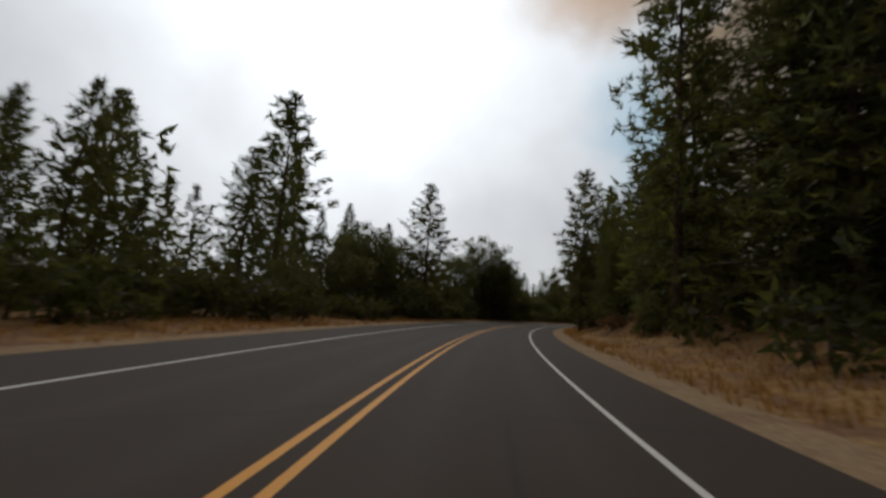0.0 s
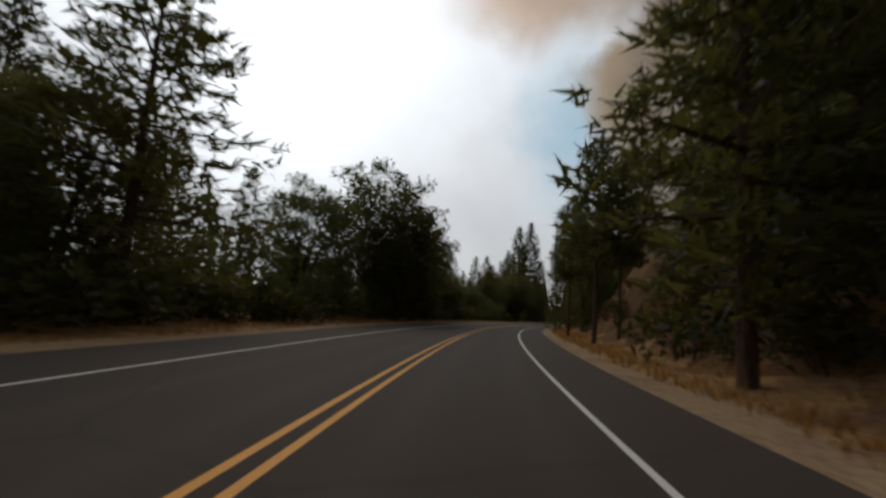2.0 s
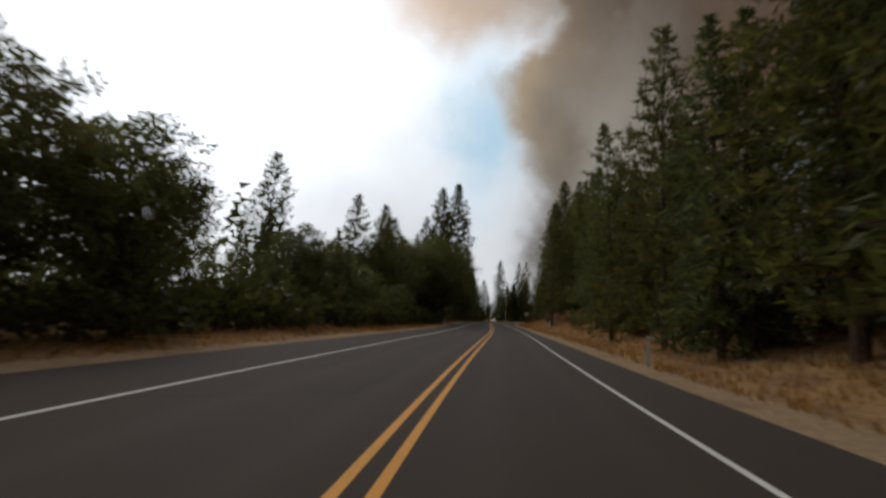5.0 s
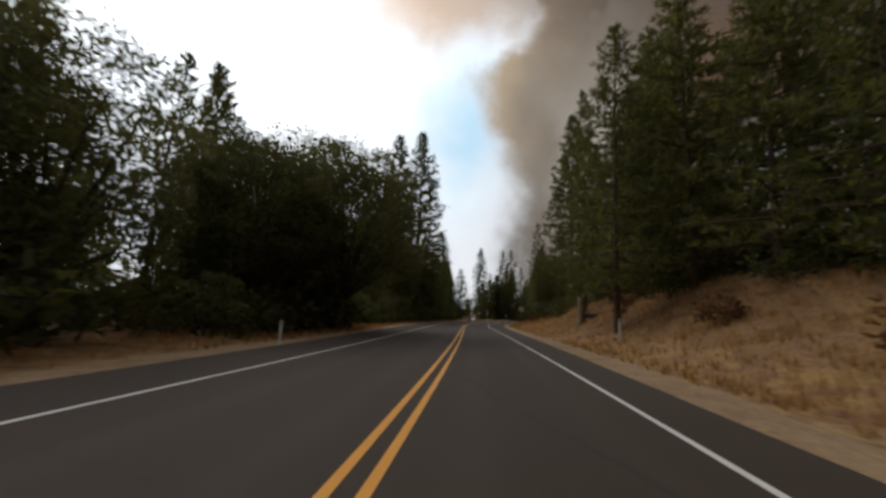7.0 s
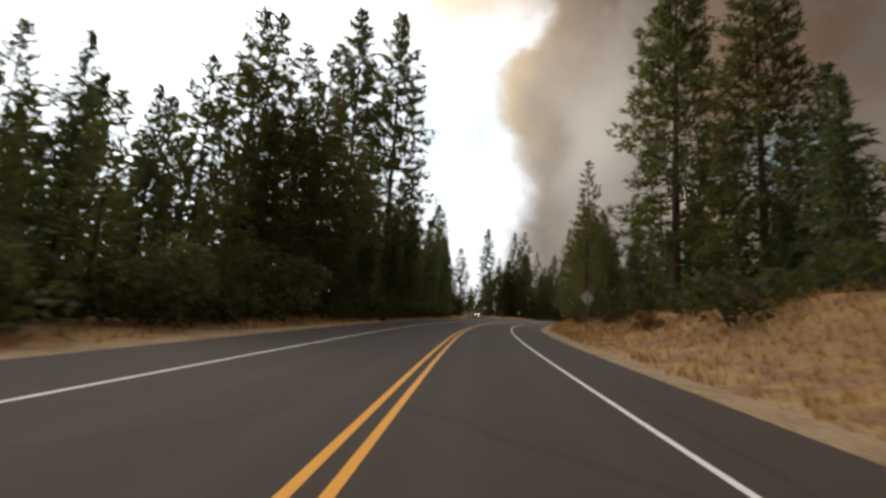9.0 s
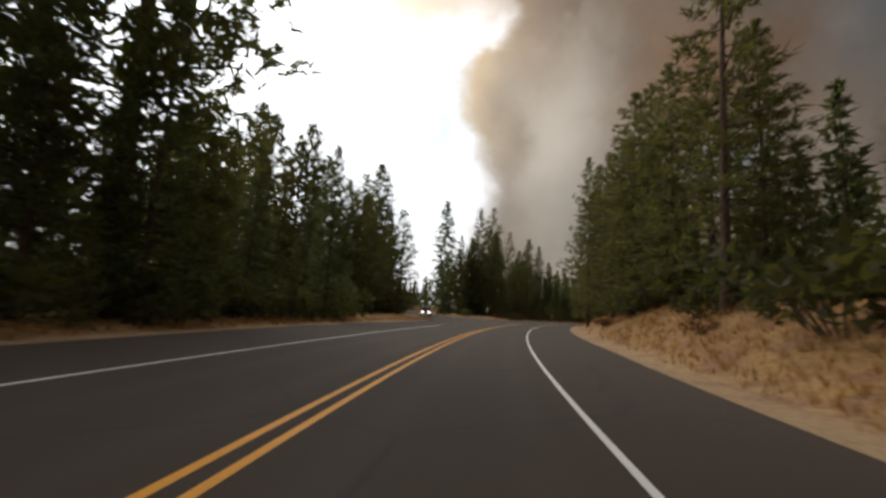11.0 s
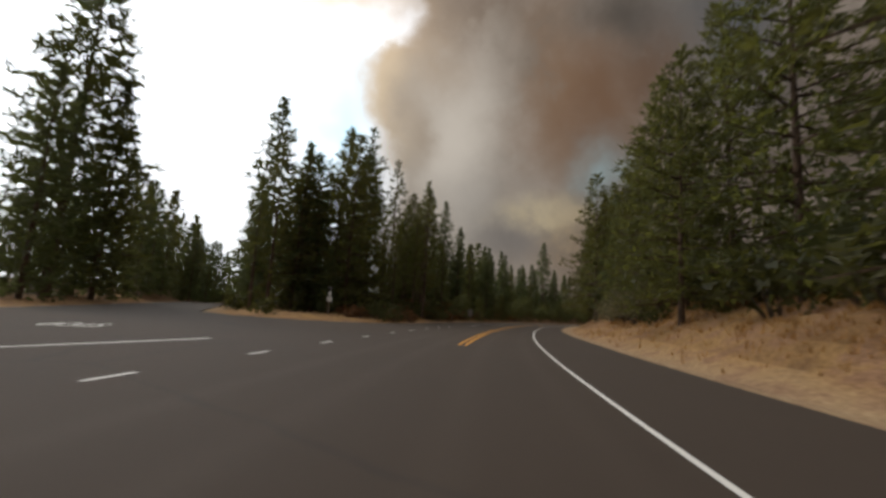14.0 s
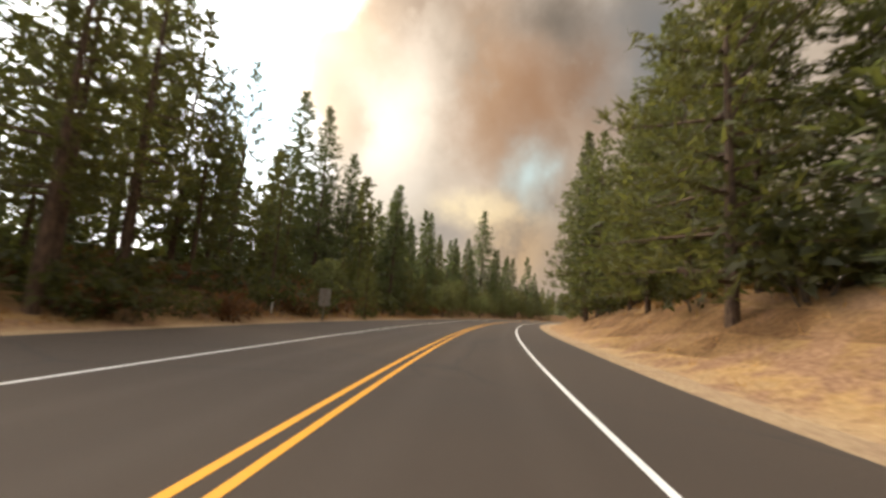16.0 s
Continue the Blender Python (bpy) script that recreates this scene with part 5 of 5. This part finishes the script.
def marker(x, y, heading, tall, wide, label):
    ob = base_at("marker_post", x, y, heading, label, "marker post", "marker posts along the verge")
    part("blade", slab([(-wide / 2, -0.3), (wide / 2, -0.3), (wide / 2, tall - 0.03), (wide / 2 - 0.02, tall), (-wide / 2 + 0.02, tall), (-wide / 2, tall - 0.03)], 0.012), MARKER, ob)
    for k in range(3 if wide > 0.15 else 1):
        r = part("reflector", box(0.06, 0.006, 0.07, (0, -0.009, tall - 0.12 - 0.16 * k), 0.002), REFLECTOR if wide > 0.15 else SIGN_DARK, ob)
    return ob


marker(58.5, 172.4, 20, 1.15, 0.12, "thin white plastic marker in dry grass")
marker(41.3, 171.3, 20, 1.05, 0.10, "thin white marker post on the verge")
marker(35.6, 124.6, 18, 1.10, 0.14, "pale weathered marker post beside the shoulder")
marker(159.9, 350.2, 50, 1.0, 0.10, "thin white marker post on the bank")
# two short dark stakes in the grassy corner
for x, y in ((95.9, 289.8), (96.5, 290.1)):
    st = base_at("wooden_stake", x, y, 30, "short dark wooden stake in dry grass", "stake", "stakes in the grassy corner")
    part("shaft", box(0.10, 0.10, 1.1, (0, 0, 0.25), 0.01), POST_WOOD, st)
    part("cap", box(0.11, 0.11, 0.03, (0, 0, 0.812), 0.005), POST_WOOD, st)



def make_stump(x, y, tall, radius):
    """A weathered stump with flaring roots and a splintered, cut top."""
    g = np.random.default_rng(12)
    ob = base_at("tree_stump", x, y, 25, "weathered grey tree stump with a splintered pale top", "tree stump")
    bm = bmesh.new()
    n, rings = 14, []
    for z, k in ((-0.5, 1.55), (0.0, 1.42), (0.25, 1.18), (0.7, 1.04), (1.4, 0.97), (tall, 0.93)):
        ring = []
        for i in range(n):
            a = 6.2832 * i / n
            r = radius * k * (1 + 0.10 * math.sin(3 * a + 1) * (1.6 if z < 0.3 else 0.6) + 0.03 * float(g.normal()))
            ring.append(bm.verts.new((r * math.cos(a), r * math.sin(a), z + (0.14 * float(g.random()) if z == tall else 0.0))))
        rings.append(ring)
    for lo, hi in zip(rings, rings[1:]):
        for i in range(n):
            bm.faces.new((lo[i], lo[(i + 1) % n], hi[(i + 1) % n], hi[i]))
    part("bark", bm, STUMP_WOOD, ob)
    bm = bmesh.new()
    rim = [bm.verts.new((v * 0.90 * math.cos(6.2832 * i / n), v * 0.90 * math.sin(6.2832 * i / n), tall + 0.02)) for i, v in enumerate([radius * 0.93] * n)]
    low = [bm.verts.new((v.co.x, v.co.y, tall - 0.15)) for v in rim]
    mid = bm.verts.new((0.03, 0.02, tall + 0.09))
    for i in range(n):
        bm.faces.new((rim[i], rim[(i + 1) % n], mid))
        bm.faces.new((low[i], low[(i + 1) % n], rim[(i + 1) % n], rim[i]))
    part("cut_top", bm, PALE_WOOD, ob, "pale grey weathered wood")
    for i in range(9):
        a = 6.2832 * i / 9 + float(g.random())
        bm = slab([(-0.05, tall - 0.2), (0.05, tall - 0.2), (0.02, tall + 0.10 + 0.2 * float(g.random())), (-0.03, tall + 0.08)], 0.03)
        bmesh.ops.transform(bm, matrix=Matrix.Rotation(a, 4, "Z") @ Matrix.Translation((0, radius * 0.84, 0)), verts=bm.verts)
        part("splinter", bm, PALE_WOOD, ob)
    return ob


def make_log(x, y, heading, length, radius):
    """A fallen trunk with broken limb stubs."""
    ob = base_at("fallen_log", x, y, heading, "dark fallen log lying beside the tree stump", "log")
    v, f = tube([(0, -length / 2, radius * 0.75), (0.04, -length / 6, radius * 0.85), (-0.03, length / 5, radius * 0.9), (0, length / 2, radius * 0.8)], [radius, radius * 0.97, radius * 0.9, radius * 0.82], 12)
    put("bark", mesh_of("bark", v, f, OAK_BARK), ob)
    for y0 in (-length / 2, length / 2):
        part("cut_end", drum(radius * 0.80, 0.05, (0, y0, radius * 0.78), "y", 14), PALE_WOOD, ob, "pale sawn end")
    for y0, dx in ((-0.3, 0.5), (0.35, -0.4)):
        v, f = tube([(0, y0, radius), (dx * 0.5, y0 + 0.1, radius + 0.28), (dx, y0 + 0.22, radius + 0.45)], [0.06, 0.045, 0.02], 6)
        put("limb_stub", mesh_of("limb_stub", v, f, OAK_BARK), ob)
    return ob


make_stump(64.75, 184.5, 2.1, 0.30)
make_log(65.25, 183.75, 150, 1.6, 0.24)

# limit line and word painted on the side road
put("limit_line", strip_between("limit_line", [(107.2, 311.2), (110.0, 308.1), (113.35, 305.3), (116.0, 307.1), (118.5, 308.9)], 0.20, 0.003, WHITE), road, "white limit line across the side road")
word = bpy.data.curves.new("stop_word", "FONT")
word.body, word.size, word.align_x, word.align_y, word.extrude = "STOP", 1.0, "CENTER", "CENTER", 0.001
word.materials.append(WHITE)
ahead = Vector((-SIDE_WAY.x, -SIDE_WAY.y, 0))
right = Vector((ahead.y, -ahead.x, 0))
m = Matrix(((right.x * 0.80, ahead.x * 3.2, 0, 114.7), (right.y * 0.80, ahead.y * 3.2, 0, 314.6), (0, 0, 1, -0.001), (0, 0, 0, 1)))
ob = new("stop_word", word)
ob.matrix_basis = m
ob.parent = road
ob["label"] = "white word STOP painted on asphalt"


# ---- the car: a boxy dark four-wheel drive with a pale roof, lamps lit ----
def lofted(sections, material, name, parent, label="", bevel=0.03):
    """A closed body through cross-sections: each is y, then pairs of half width and height from the bottom to the top."""
    bm = bmesh.new()
    rings = []
    for y, pts in sections:
        ring = [bm.verts.new((-w, y, z)) for w, z in pts] + [bm.verts.new((w, y, z)) for w, z in reversed(pts)]
        rings.append(ring)
    for a, b in zip(rings, rings[1:]):
        for i in range(len(a)):
            j = (i + 1) % len(a)
            bm.faces.new((a[i], a[j], b[j], b[i]))
    bm.faces.new(rings[0])
    bm.faces.new(list(reversed(rings[-1])))
    bmesh.ops.bevel(bm, geom=[e for e in bm.edges if e.calc_face_angle(0) > 0.5], offset=bevel, segments=2, affect="EDGES", profile=0.5)
    return part(name, bm, material, parent, label)


def make_car(x, y, heading):
    car = new("car")
    car.matrix_basis = pose(x, y, -0.002, 0, 0, -heading)
    tagged(car, "dark green four-wheel drive with pale roof and lit headlamps", "car")
    lower = lambda w, t: [(w * 0.94, 0.36), (w, 0.50), (w, 0.80), (w * 0.96, t)]
    body = lofted([(-2.25, lower(0.84, 1.00)), (-1.9, lower(0.89, 1.03)), (0.62, lower(0.90, 1.04)), (0.75, lower(0.90, 1.04)), (1.9, lower(0.88, 0.98)), (2.22, lower(0.82, 0.90))], CAR_PAINT, "body", car, bevel=0.05)
    cabin = lambda w, t: [(w, 1.0), (w * 0.86, t)]
    lofted([(-2.1, cabin(0.80, 1.02)), (-1.85, cabin(0.83, 1.66)), (0.05, cabin(0.84, 1.70)), (0.78, cabin(0.82, 1.03))], GLASS, "cabin_glass", car, "dark tinted windows", 0.02)
    part("roof", box(1.46, 2.05, 0.07, (0, -0.90, 1.72), 0.03), CAR_ROOF, car, "pale roof panel")
    part("bonnet", box(1.42, 1.25, 0.05, (0, 1.33, 1.03), 0.02), CAR_PAINT, body)
    for s in (-1, 1):
        for yy, lean in ((0.42, 32), (-0.55, 0), (-1.90, -8)):
            bm = box(0.05, 0.08, 0.74, (0, 0, 0), 0.012)
            bmesh.ops.rotate(bm, cent=(0, 0, 0), matrix=Euler((radians(lean), radians(-9 * s), 0)).to_matrix(), verts=bm.verts)
            bmesh.ops.translate(bm, vec=(0.775 * s, yy, 1.36), verts=bm.verts)
            part("pillar", bm, CAR_ROOF if yy < -1 else CAR_PAINT, car)
        part("mirror", box(0.20, 0.10, 0.16, (1.02 * s, 0.60, 1.14), 0.03), CAR_ROOF, car, "pale door mirror")
        part("headlamp", drum(0.115, 0.05, (0.60 * s, 2.235, 0.76), "y", 20, 0.01), LAMP, car, "lit round headlamp")
        part("indicator", box(0.10, 0.03, 0.08, (0.78 * s, 2.22, 0.76), 0.01), REFLECTOR, car)
        part("door_seam", box(0.006, 0.02, 0.55, (0.905 * s, -0.45, 0.75), 0), CAR_TRIM, car)
        part("door_handle", box(0.03, 0.16, 0.03, (0.91 * s, -0.25, 0.93), 0.008), CAR_TRIM, car)
        for yy in (1.40, -1.35):
            wheel = part("wheel", drum(0.37, 0.24, (0.80 * s, yy, 0.37), "x", 28, 0.04), RUBBER, car, "black tyre")
            part("rim", drum(0.21, 0.03, (0.925 * s, yy, 0.37), "x", 20, 0.008), RIM_METAL, wheel)
            part("arch", drum(0.45, 0.04, (0.892 * s, yy, 0.46), "x", 28, 0.008), CAR_TRIM, car, "black wheel arch")
    part("grille", box(0.86, 0.04, 0.20, (0, 2.225, 0.76), 0.01), CAR_TRIM, car, "black grille")
    for k in range(4):
        part("grille_bar", box(0.84, 0.02, 0.012, (0, 2.25, 0.70 + 0.042 * k), 0), RIM_METAL, car)
    part("bumper", box(1.66, 0.16, 0.17, (0, 2.26, 0.50), 0.03), RIM_METAL, car, "pale front bumper")
    part("bumper", box(1.66, 0.14, 0.17, (0, -2.28, 0.52), 0.03), CAR_TRIM, car)
    return car


make_car(108.3, 315.2, side_heading + 180 + 9)
